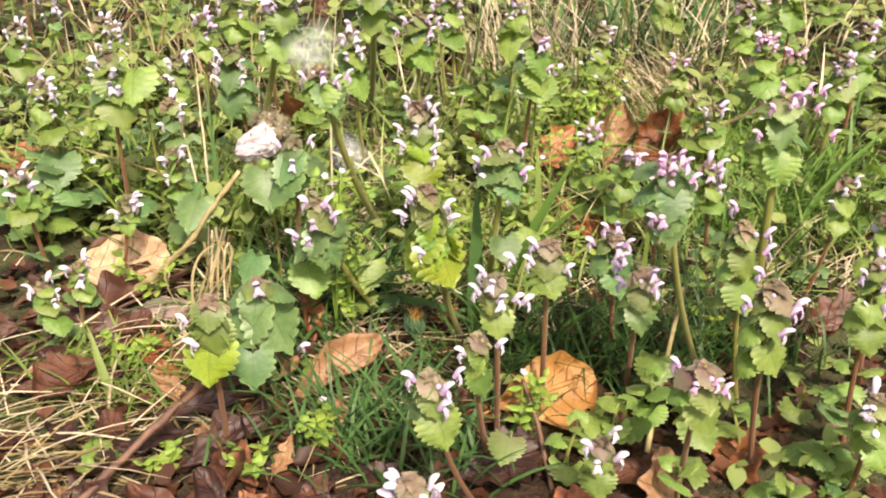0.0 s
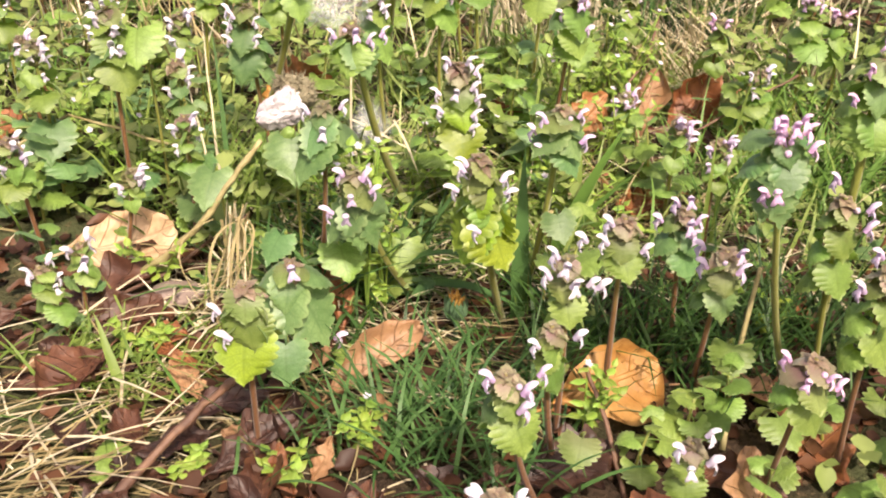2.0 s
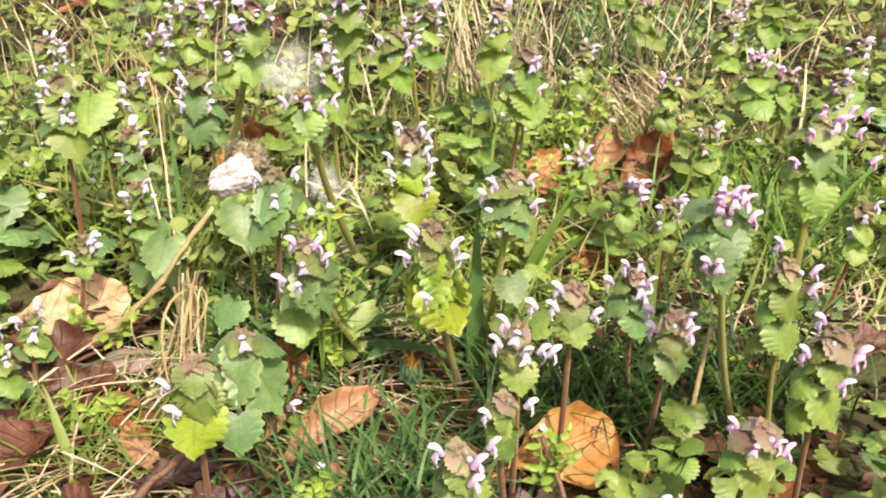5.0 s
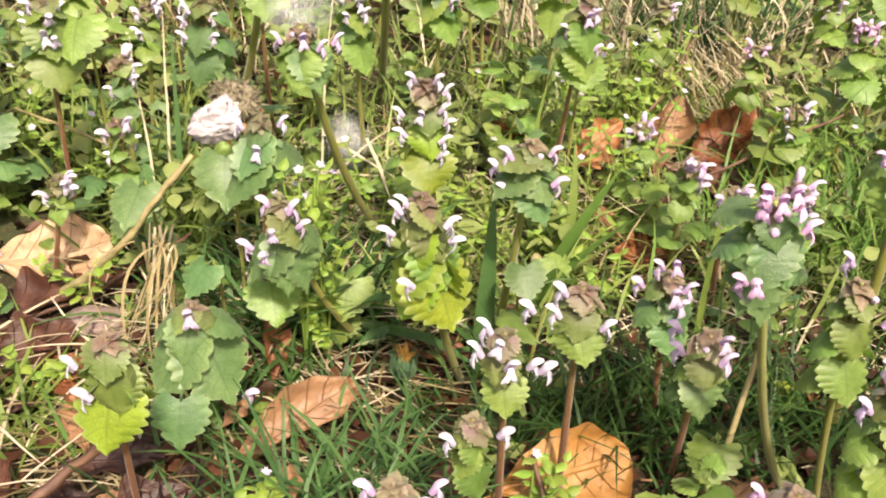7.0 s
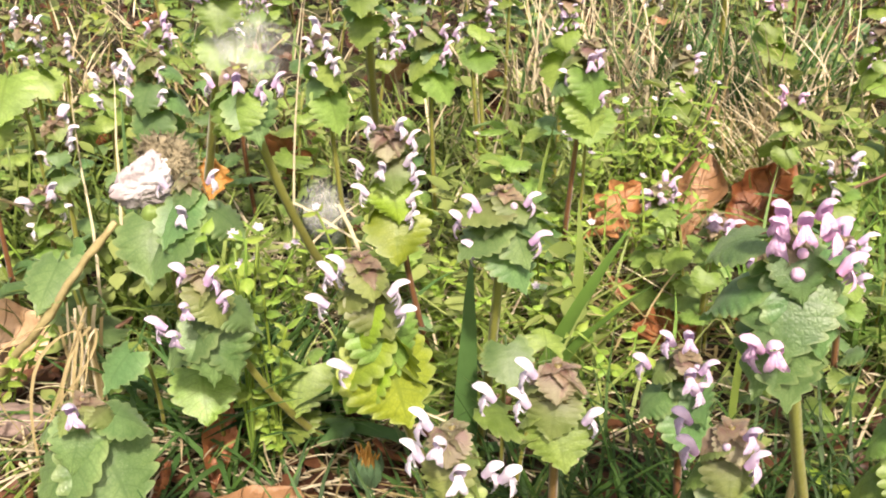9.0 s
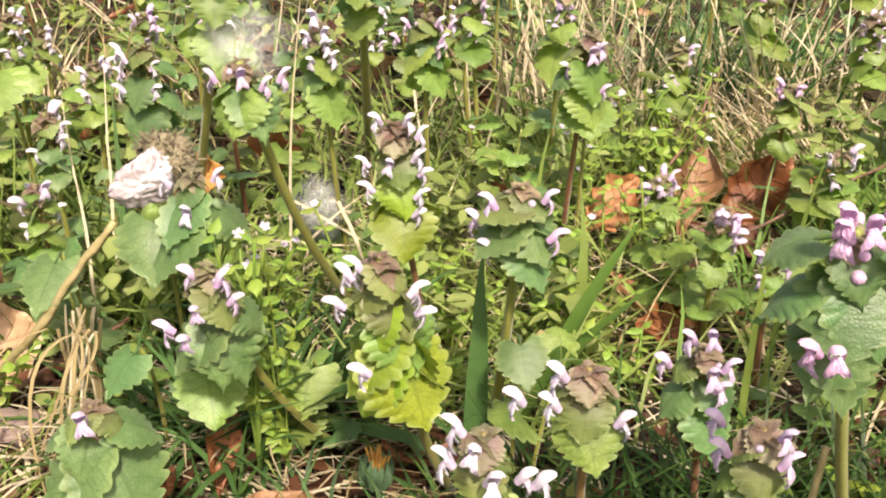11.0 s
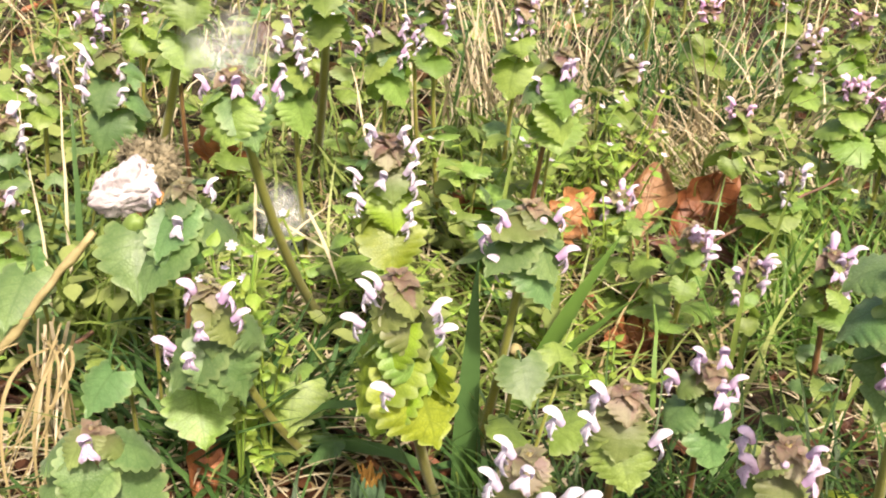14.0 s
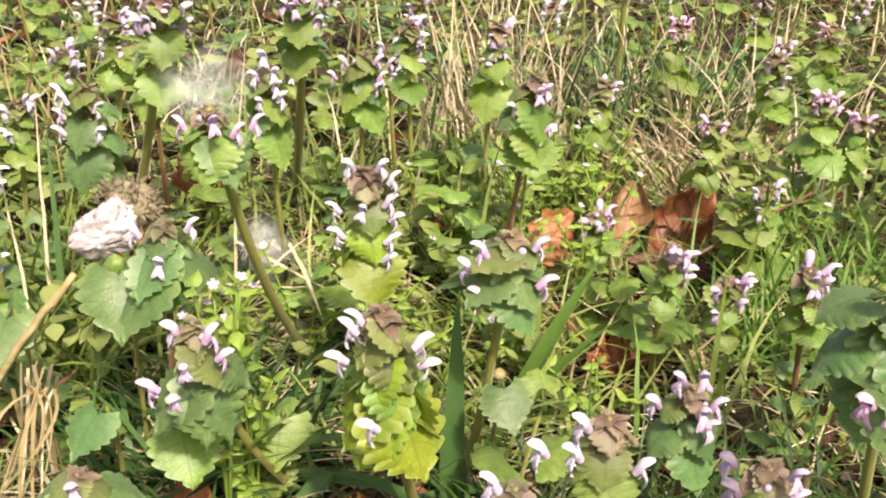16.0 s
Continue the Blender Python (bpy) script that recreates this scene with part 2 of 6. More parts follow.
def soil_material():
    n = Nodes("soil")
    where = n.coords("Object")
    col = n.mix(n.step(n.noise(26.0, 6.0, where), 0.3, 0.7), (0.016, 0.010, 0.006), (0.050, 0.030, 0.018))
    col = n.mix(n.math("MULTIPLY", n.step(n.noise(7.0, 4.0, where), 0.45, 0.65), 0.6), col, (0.085, 0.105, 0.040))
    col = n.mix(n.math("MULTIPLY", n.step(n.noise(190.0, 4.0, where), 0.55, 0.72), 0.6), col, (0.17, 0.105, 0.06))
    away = n.node("ShaderNodeVectorMath", op="LENGTH")
    n.wire(where, away.inputs[0])
    turf = n.mix(n.step(n.noise(60.0, 5.0, where), 0.35, 0.65), (0.045, 0.075, 0.020), (0.150, 0.165, 0.060))
    col = n.mix(n.step(away.outputs["Value"], 1.6, 2.8), col, turf)
    n.bump(n.math("ADD", n.noise(120.0, 6.0, where), n.noise(420.0, 4.0, where)), 0.9, 0.004)
    return n.finish(col, 0.9, 0.0, None, 0.0, 0.2)


M["soil"] = soil_material()


def silk_material():
    """Thin felted web: mostly clear, whiter where the threads lie thick."""
    n = Nodes("white_web")
    where = n.coords("Object")
    pull = n.node("ShaderNodeMapping")
    pull.inputs["Scale"].default_value, pull.inputs["Rotation"].default_value = (1.0, 1.0, 0.10), (0.1, 0.45, 0.2)
    n.wire(where, pull.inputs["Vector"])
    cross = n.node("ShaderNodeMapping")
    cross.inputs["Scale"].default_value, cross.inputs["Rotation"].default_value = (1.0, 1.0, 0.10), (0.2, -0.6, 0.1)
    n.wire(where, cross.inputs["Vector"])
    threads = n.math("MAXIMUM", n.step(n.noise(1300.0, 2.0, pull.outputs[0]), 0.50, 0.68), n.step(n.noise(1000.0, 2.0, cross.outputs[0]), 0.52, 0.70))
    thick = n.math("MULTIPLY", n.step(n.noise(85.0, 3.0, where), 0.30, 0.75), n.math("ADD", 0.35, n.math("MULTIPLY", threads, 0.65)))
    sep = n.node("ShaderNodeSeparateXYZ")
    n.wire(n.coords("UV"), sep.inputs[0])
    mid = [n.math("POWER", n.math("SUBTRACT", sep.outputs[q], 0.5), 2.0) for q in (0, 1)]
    thick = n.math("MULTIPLY", thick, n.math("SUBTRACT", 1.0, n.step(n.math("SQRT", n.math("ADD", *mid)), 0.12, 0.5)))
    n.finish((0.84, 0.86, 0.82), 0.7, 0.35, (0.85, 0.88, 0.82), 0.3, 0.3)
    clear, mixer = n.node("ShaderNodeBsdfTransparent"), n.node("ShaderNodeMixShader")
    surface = n.out.inputs[0].links[0].from_socket
    n.wire(n.math("MULTIPLY", thick, 0.52), mixer.inputs[0])
    n.wire(clear.outputs[0], mixer.inputs[1])
    n.wire(surface, mixer.inputs[2])
    n.wire(mixer.outputs[0], n.out.inputs[0])
    return n.mat


M["silk"] = silk_material()


# ---- mesh helpers ----
def mesh_of(name, verts, faces, material, uvs=None, smooth=True):
    me = bpy.data.meshes.new(name)
    me.from_pydata([tuple(v) for v in verts], [], faces)
    me.materials.append(material)
    if smooth:
        me.polygons.foreach_set("use_smooth", [True] * len(me.polygons))
    if uvs is not None:
        layer = me.uv_layers.new(name="UVMap")
        idx = np.empty(len(me.loops), dtype=np.int32)
        me.loops.foreach_get("vertex_index", idx)
        layer.data.foreach_set("uv", np.asarray(uvs, dtype=np.float32)[idx].ravel())
    me.update()
    return me


def piece(name, me, parent, m=None, label=""):
    """One mesh object under a thing or part."""
    ob = new(name, me)
    ob.parent = parent
    if m is not None:
        ob.matrix_basis = m
    if label:
        ob["label"] = label
    return ob


def thing(name, m, label, category, group=""):
    ob = new(name)
    ob.empty_display_size = 0.01
    ob.matrix_basis = m
    return tagged(ob, label, category, group)


def grid_faces(rows, cols, start=0, wrap=False):
    out = []
    for i in range(rows - 1):
        for j in range(cols if wrap else cols - 1):
            a, b = start + i * cols + j, start + i * cols + (j + 1) % cols
            out.append((a, b, b + cols, a + cols))
    return out


def tube(points, radii, sides=6, square=0.0):
    """Verts, faces and UVs of a closed tube along points."""
    pts = [Vector(p) for p in points]
    verts, uvs = [], []
    ref = Vector((1, 0, 0))
    for i, p in enumerate(pts):
        d = (pts[min(i + 1, len(pts) - 1)] - pts[max(i - 1, 0)]).normalized()
        u = (ref - d * ref.dot(d)).normalized()
        w = d.cross(u)
        for j in range(sides):
            a = 2 * math.pi * j / sides
            r = radii[i] * (1 + square * math.cos(4 * a))
            verts.append(p + u * math.cos(a) * r + w * math.sin(a) * r)
            uvs.append((j / sides, i / (len(pts) - 1)))
    faces = grid_faces(len(pts), sides, 0, True)
    faces.append(tuple(range(sides))[::-1])
    faces.append(tuple(range(len(verts) - sides, len(verts))))
    return verts, faces, uvs


class Heap:
    """Collects many small shapes into one mesh."""

    def __init__(self):
        self.v, self.f, self.u = [], [], []

    def add(self, verts, faces, uvs=None, m=None):
        k = len(self.v)
        self.v.extend([m @ Vector(p) for p in verts] if m is not None else verts)
        self.f.extend([tuple(i + k for i in q) for q in faces])
        self.u.extend(uvs if uvs is not None else [(0.5, 0.5)] * len(verts))

    def mesh(self, name, material, smooth=True):
        return mesh_of(name, self.v, self.f, material, self.u, smooth)


def leaf_shape(rng, droop=60.0, wide=0.5, petiole=0.06, teeth=9, rows=55, cols=9, notch=0.18, tip=1.0, cup=0.10, wave=0.03, scallop=0.19):
    """A heart-shaped blade with round forward teeth and sunken side veins, 1 long along +y, on a short stalk that starts at the origin."""
    verts, uvs = [], []
    ph = [rng.uniform(0, 6.3) for _ in range(6)]
    lop = rng.uniform(-0.06, 0.06)
    y, z, a = petiole, 0.0, 0.0
    spine = []
    for i in range(rows):
        spine.append((y, z, a))
        a = -radians(droop) * (i / (rows - 1)) ** 1.2
        y += math.cos(a) * (1 - petiole) / (rows - 1)
        z += math.sin(a) * (1 - petiole) / (rows - 1)
    for i in range(rows):
        u = i / (rows - 1)
        w = wide * (math.sin(math.pi * min(1.0, (u + 0.07) ** 0.66 / 1.07 ** 0.66)) ** (tip * (0.56 + 0.80 * u))) if u < 1 else 0.0
        w = max(w, 0.0)
        sy, sz, sa = spine[i]
        for j in range(cols):
            v = 2 * j / (cols - 1) - 1
            side = 1 if v > 0 else -1
            beat = (teeth * u + 0.17 * side + 0.25 * math.sin(ph[4] + 5 * u + side)) % 1.0
            tooth = math.sin(math.pi * beat ** 0.6) ** 0.85 if teeth else 0.5
            half = w * (1 + side * lop) + wide * scallop * (tooth - 0.55) * min(1.0, 2.2 * w / wide) * abs(v) ** 3
            back = notch * abs(v) ** 1.6 * (1 - u) ** 3 - 0.018 * tooth * abs(v) ** 4
            lump = 0.009 * abs(math.sin(math.pi * (u * 6 - abs(v) * 1.5))) * (1 - abs(v) * 0.5) + 0.012 * abs(v) ** 0.6
            lift = -cup * v * v * w * 2 + lump + wave * math.sin(ph[0] + 4 * u + 2.0 * v) * v * v + 0.02 * math.sin(ph[1] + 6 * u) * v
            verts.append(((v * half) + 0.012 * math.sin(ph[2] + 4 * u), sy - back * math.cos(sa) - lift * math.sin(sa), sz - back * math.sin(sa) + lift * math.cos(sa)))
            uvs.append((0.5 + v / 2, u))
    faces = grid_faces(rows, cols)
    if petiole > 0.02:
        t = tube([(0, -0.02, 0), (0, petiole * 0.5, 0.01), (0, petiole + 0.03, 0)], [0.03, 0.026, 0.02], 4)
        k = len(verts)
        verts += t[0]
        faces += [tuple(i + k for i in q) for q in t[1]]
        uvs += [(0.5, 0.02)] * len(t[0])
    return verts, faces, uvs


rng = random.Random(7)
LEAF = {}
for tone in ("green", "dark", "yellow", "olive", "crown"):
    LEAF[tone] = []
    for k in range(5):
        s = leaf_shape(rng, 22 + 10 * k, (0.41 if tone == "dark" else 0.49 if k < 3 else 0.41) + 0.05 * rng.random(), 0.15 if k < 3 else 0.36, teeth=(7, 6, 8, 6, 7)[k], tip=1.25 if tone == "dark" else 0.86, wave=0.04)
        LEAF[tone].append(mesh_of("leaf", s[0], s[1], M[tone], s[2]))
ROUND = []
for tone in ("green", "dark", "chick"):
    for k in range(3):
        s = leaf_shape(rng, 20 + 15 * k, 0.54, 0.42, teeth=4, rows=33, cols=9, notch=0.34, tip=0.62, cup=0.10, scallop=0.30)
        ROUND.append(mesh_of("leaf", s[0], s[1], M[tone], s[2]))


def crown_mesh(k):
    """The soft purple-brown top: a rosette of crossed leaf pairs, smaller and steeper inwards, round a few pale buds."""
    r = random.Random(40 + k)
    h = Heap()
    for size, lift, height, turn in ((1.12, -34, 0.0, 0), (1.06, -22, 0.05, 90), (0.84, -8, 0.10, 45), (0.78, 2, 0.13, 135), (0.56, 24, 0.16, 10), (0.50, 32, 0.18, 100), (0.30, 56, 0.20, 55)):
        for side in (0, 180):
            s = leaf_shape(r, r.uniform(26, 56), 0.36, 0.06, teeth=5, rows=31, cols=7, tip=1.15, wave=0.06, cup=-0.04, scallop=0.24)
            h.add(*s, Matrix.Translation((0, 0, height)) @ pose(0, 0, 0, 0, 0, side + turn + r.uniform(-16, 16)) @ pose(0, 0, 0, lift + r.uniform(-10, 10), r.uniform(-14, 14)) @ Matrix.Scale(size * r.uniform(0.84, 1.16), 4))
    h.add(*tube([(0, 0, 0.05), (0.02, 0, 0.2), (0, 0.02, 0.28), (0, 0.02, 0.33)], [0.06, 0.10, 0.07, 0.02], 7))
    return h.mesh("crown", M["crown_red" if k % 2 else "crown"])


CROWN = [crown_mesh(k) for k in range(6)]


def flower_mesh(tone, k, hood=True, lip=True):
    """A two-lipped corolla, 1 long: a slim tube that widens into a downy arched hood, over a broad, notched and frilled lip."""
    r = random.Random(90 + k)
    arch = r.uniform(22, 52)
    y, z = 0.0, 0.0
    pts, turns = [], []
    for i in range(13):
        a = radians(arch) * max(0.0, (i - 3) / 9) ** 1.2
        pts.append(Vector((0, y, z)))
        turns.append(a)
        y += math.sin(a) * 0.078
        z += math.cos(a) * 0.078
    wide = (0.14, 0.15, 0.16, 0.175, 0.195, 0.212, 0.22, 0.228, 0.225, 0.21, 0.18, 0.13, 0.05)
    h = Heap()
    verts, uvs = [], []
    for i, p in enumerate(pts):
        across, out = Vector((1, 0, 0)), Vector((0, math.cos(turns[i]), -math.sin(turns[i])))
        gap = 200 * min(1.0, max(0.0, (i - 3) / 3))
        for j in range(13):
            b = radians(90 + gap / 2 + (360 - gap) * j / 12)
            rag = 1 + 0.10 * noise.noise((math.cos(b) * 2 + k, math.sin(b) * 2, i * 0.45))
            verts.append(p + across * math.cos(b) * wide[i] * rag + out * math.sin(b) * wide[i] * rag * (1.0 if i > 4 else 0.95))
            uvs.append((j / 12, i / 12))
    if hood:
        h.add(verts, grid_faces(13, 13), uvs)
    throat = pts[4]
    for side in (-1, 0, 1) if lip else ():
        verts, uvs = [], []
        for i in range(8):
            q = i / 7
            half = (0.07, 0.08, 0.10, 0.13, 0.155, 0.16, 0.13, 0.06)[i] if side else (0.12, 0.12, 0.11, 0.10, 0.09, 0.08, 0.06, 0.03)[i]
            for j in range(6):
                s = j / 5 * 2 - 1
                reach = 0.46 if side else 0.22
                frill = 0.08 * math.sin(7 * s + 5 * q + k * 1.7 + side) * q
                verts.append((side * (0.05 + 0.17 * q) + s * half, throat.y + 0.05 + reach * math.sin(1.5 * q) + frill * 0.6, throat.z + 0.03 - 0.40 * q ** 1.5 - 0.05 * s * s - 0.10 * s * side * q + frill))
                uvs.append((0.5 + s / 2, 1.05 + q * 0.15))
        h.add(verts, grid_faces(8, 6), uvs)
    return h.mesh("flower" if hood else "lip", M[tone])


HOOD = {tone: [flower_mesh(tone, k, True, False) for k in range(4)] for tone in ("white", "lilac", "pink")}
LIP = {tone: [flower_mesh(tone, k, False, True) for k in range(4)] for tone in ("white", "lilac", "pink")}
FLOWER = {tone: [flower_mesh(tone, k) for k in range(4)] for tone in ("white", "lilac", "pink")}


def calyx_mesh():
    """A ring of toothed cups that hold the flowers of one whorl."""
    r = random.Random(5)
    h = Heap()
    for q in range(8):
        az = q * 45 + r.uniform(-10, 10)
        lean = r.uniform(35, 62)
        m = pose(0, 0, 0, 0, 0, az) @ pose(0, 0, 0, -lean)
        h.add(*tube([(0, 0, 0), (0, 0, 0.4), (0, 0, 0.75), (0, 0.02, 0.9)], [0.10, 0.16, 0.17, 0.12], 5), m)
        for t in range(4):
            a = radians(90 * t)
            b = Vector((math.cos(a) * 0.14, math.sin(a) * 0.14, 0.78))
            h.add(*tube([b, b * 1.15 + Vector((0, 0, 0.2)), b * 1.3 + Vector((0, 0, 0.42))], [0.05, 0.03, 0.006], 3), m)
    return h.mesh("calyx_whorl", M["calyx"])


CALYX = calyx_mesh()
BUD = {}
for tone in ("white", "lilac", "pink"):
    v, f, u = tube([(0, 0, 0), (0, 0, 0.25), (0, 0, 0.6), (0, 0, 0.9), (0, 0, 1.0)], [0.2, 0.42, 0.5, 0.34, 0.1], 8)
    BUD[tone] = mesh_of("bud", v, f, M[tone], u)


def bezier(a, b, c, t):
    return a * (1 - t) ** 2 + b * 2 * t * (1 - t) + c * t * t


def stack(yaw, *tiers):
    """Crossed leaf pairs down a stem: each tier is its depth, leaf length, pitch and tone, and stands at right angles to the one above."""
    out = []
    for n, (d, size, pitch, key) in enumerate(tiers):
        out += [(d, yaw + 90 * (n % 2) + side, size * (1.0 if side == 0 else 0.94), pitch, key) for side in (0, 180)]
    return out


def nettle(top, base=None, leaf=0.018, body=0.03, tiers=4, yaw=0.0, tone="green", upper="olive", petal="white", flowers=6, crown=0.0075, stem="stem", low=2, label="", seed=0, thick=0.0011, spread=0.0, leaves=(), blooms=()):
    """A flowering dead-nettle: square stem, crossed pairs of hanging heart-shaped leaves, whorls of flowers, a purple-brown top."""
    r = random.Random(seed * 13 + 5)
    top = Vector(top)
    if stem == "stem" and top.y > 0.5 and seed % 3:
        stem = "stem_olive"
    body, leaf = body * 0.78, leaf * 0.80
    if base is None:
        base = (top.x + r.uniform(-0.012, 0.012), top.y + r.uniform(-0.004, 0.014))
    foot = Vector((base[0], base[1], ground_height(base[0], base[1]) - 0.003))
    ob = thing("dead_nettle", Matrix.Translation(foot), label or "flowering dead-nettle with heart-shaped leaves and a purple-brown top", "wildflower", "dead-nettles in the grass")
    end = top - foot
    mid = Vector((end.x * 0.75 + r.uniform(-0.003, 0.003), end.y * 0.75, end.z * 0.45))
    path = [bezier(Vector((0, 0, 0)), mid, end, i / 9) for i in range(10)]
    v, f, u = tube(path, [thick * (1.15 - 0.35 * i / 9) for i in range(10)], 8, 0.14)
    piece("stem", mesh_of("stem", v, f, M[stem], u), ob)
    length = end.length
    def node_at(d):
        t = max(0.02, 1 - d / max(length, 1e-4))
        return bezier(Vector((0, 0, 0)), mid, end, t)
    piece("crown", r.choice(CROWN), ob, Matrix.Translation(node_at(0.002)) @ pose(0, 0, 0, r.uniform(-8, 8), r.uniform(-8, 8), yaw + r.uniform(-15, 15)) @ Matrix.Scale(crown * (0.62 if petal == "pink" else 0.92), 4))
    spots = []
    for d, az, size, pitch, key in leaves:
        aside = abs(math.sin(radians(az))) > 0.8 and size > 0.0095
        if aside:
            az -= 24 if math.sin(radians(az)) > 0 else -24
        m = Matrix.Translation(node_at(d)) @ pose(0, 0, 0, 0, 0, az + r.uniform(-7, 7)) @ pose(0, 0, 0, pitch + r.uniform(-5, 5) + (6 if aside else 0), r.uniform(-11, 11)) @ Matrix.Scale(size * (1.12 if aside else 1.08), 4)
        piece("leaf", LEAF[key][r.randint(3, 4) if aside else r.randint(0, 2)], ob, m)
    if leaves:
        spots = [(node_at(d), 90) for d in (0.006, 0.010, 0.014, 0.019)]
        for at, az in spots[1:]:
            piece("calyx_whorl", CALYX, ob, Matrix.Translation(at) @ pose(0, 0, 0, 0, 0, r.uniform(0, 90)) @ Matrix.Scale(0.0046, 4))
    for k in range(0 if leaves else tiers):
        q = (k + 0.25) / tiers
        d = 0.0012 + body * q ** 1.1
        at = node_at(d)
        size = leaf * (0.50 + 0.55 * min(1.0, q * 1.2))
        az0 = yaw + 180 + (90 if k % 2 else 0) + r.uniform(-12, 12)
        meshes = LEAF[upper] if q < 0.24 else LEAF[tone]
        for side in (0, 180):
            pick = meshes[r.randint(0, 4)]
            pitch = r.uniform(-52, -10) + (12 if k == 0 else 0) + spread
            m = Matrix.Translation(at) @ pose(0, 0, 0, 0, 0, az0 + side + r.uniform(-18, 18)) @ pose(0, 0, 0, pitch, r.uniform(-20, 20)) @ Matrix.Scale(size * r.uniform(0.84, 1.14), 4)
            piece("leaf", pick, ob, m)
        if k < 4 and k < tiers:
            spots.append((at, az0 + 90))
            if k:
                piece("calyx_whorl", CALYX, ob, Matrix.Translation(at) @ pose(0, 0, 0, 0, 0, r.uniform(0, 90)) @ Matrix.Scale(0.0046, 4))
    far_off = top.y > 0.85
    cluster = Heap()
    for n in range(flowers if blooms else flowers + 3 if leaves else flowers + 4 if far_off else flowers + 1):
        level = r.randint(0, 1) if petal == "pink" else n % len(spots)
        at, az = spots[level]
        a = az + (180 if n % 2 else 0) + r.uniform(-75, 60) * (1 if n % 2 else -1)
        if not leaves and math.cos(radians(a)) < -0.7:
            a += r.choice((-45, 45))
        m = Matrix.Translation(at) @ pose(0, 0, 0, 0, 0, a) @ Matrix.Translation((0, 0.0030 + ((0.0014 * level + 0.0015 * r.random()) if leaves else 0.001), 0.001)) @ pose(0, 0, 0, -r.uniform(24, 66), r.uniform(-25, 25)) @ Matrix.Scale(r.uniform(0.0060, 0.0080) * (0.86 if petal == "pink" else 1), 4)
        shape = r.choice(FLOWER[petal])
        if far_off:
            cluster.add([v.co for v in shape.vertices], [tuple(p.vertices) for p in shape.polygons], [(0.5, 0.7)] * len(shape.vertices), m)
        elif leaves:
            kind = r.randint(0, 3)
            corolla = piece("flower", HOOD[petal][kind], ob, m)
            piece("lip", LIP[petal][kind], corolla, pose(0, 0.01, 0, r.uniform(-8, 8)), "spotted lower lip")
        else:
            piece("flower", shape, ob, m)
    for x, y, z, az, tilt in blooms:
        kind = r.randint(0, 3)
        corolla = piece("flower", HOOD[petal][kind], ob, Matrix.Translation(Vector((x, y, z)) - foot) @ pose(0, 0, 0, 0, 0, az) @ pose(0, 0, 0, 12 - tilt, r.uniform(-14, 14)) @ Matrix.Scale((0.0058 if petal == "pink" else 0.0070) * r.uniform(0.9, 1.1), 4) @ Matrix.Translation((0, -0.1, -0.5)))
        piece("lip", LIP[petal][kind], corolla, None, "spotted lower lip")
    if far_off:
        piece("bloom", cluster.mesh("bloom", M[petal]), ob)
    for n in range(0 if far_off else 3 if petal == "pink" else 1 if petal == "lilac" else 0):
        at, az = spots[n % 2]
        m = Matrix.Translation(at) @ pose(0, 0, 0, 0, 0, 180 + r.uniform(-60, 60)) @ Matrix.Translation((0, crown * 0.45, 0.002)) @ pose(0, 0, 0, -r.uniform(30, 70)) @ Matrix.Scale(r.uniform(0.0018, 0.0026), 4)
        piece("bud", BUD[petal], ob, m)
    for n in range(low):
        t = r.uniform(0.08, 0.5)
        at = bezier(Vector((0, 0, 0)), mid, end, t)
        for side in (0, 180):
            m = Matrix.Translation(at) @ pose(0, 0, 0, 0, 0, r.uniform(0, 360) + side) @ pose(0, 0, 0, r.uniform(-5, 40)) @ Matrix.Scale(leaf * r.uniform(0.6, 0.95), 4)
            piece("leaf", r.choice(ROUND[:6]), ob, m)
    return ob


# ---- ground ----
def ground_height(x, y):
    d = math.hypot(x, y - 0.6)
    fade = max(0.0, 1 - d / 6)
    return fade * (0.006 * noise.noise((x * 7, y * 7, 0.3)) + 0.0025 * noise.noise((x * 31, y * 31, 2.0)))


def axis_lines(lo, hi, step, far):
    core = [lo + step * i for i in range(int((hi - lo) / step) + 1)]
    out, d = [], step
    while d < far:
        d *= 1.7
        out.append(d)
    return [core[0] - d for d in reversed(out)] + core + [core[-1] + d for d in out]


gx, gy = axis_lines(-0.9, 1.1, 0.016, 60), axis_lines(-0.3, 2.0, 0.016, 60)
gv = [(x, y, ground_height(x, y)) for y in gy for x in gx]
ground = new("ground", mesh_of("ground", gv, grid_faces(len(gy), len(gx)), M["soil"]))
tagged(ground, "dark brown soil under leaf litter and grass", "ground", kind="structure")


# places that stay free of low growth: the open litter in front of the larger dry leaves
def open_litter(x, y):
    for cx, cy, rx, ry in ((-0.180, 0.478, 0.045, 0.045), (-0.165, 0.430, 0.045, 0.030), (0.140, 0.618, 0.055, 0.040), (0.064, 0.368, 0.032, 0.025), (-0.050, 0.395, 0.030, 0.020), (-0.062, 0.432, 0.026, 0.024), (0.102, 0.535, 0.030, 0.036), (-0.095, 0.335, 0.055, 0.045), (0.075, 0.345, 0.050, 0.040), (0.020, 0.330, 0.030, 0.030)):
        if ((x - cx) / rx) ** 2 + ((y - cy) / ry) ** 2 < 1:
            return True
    return False


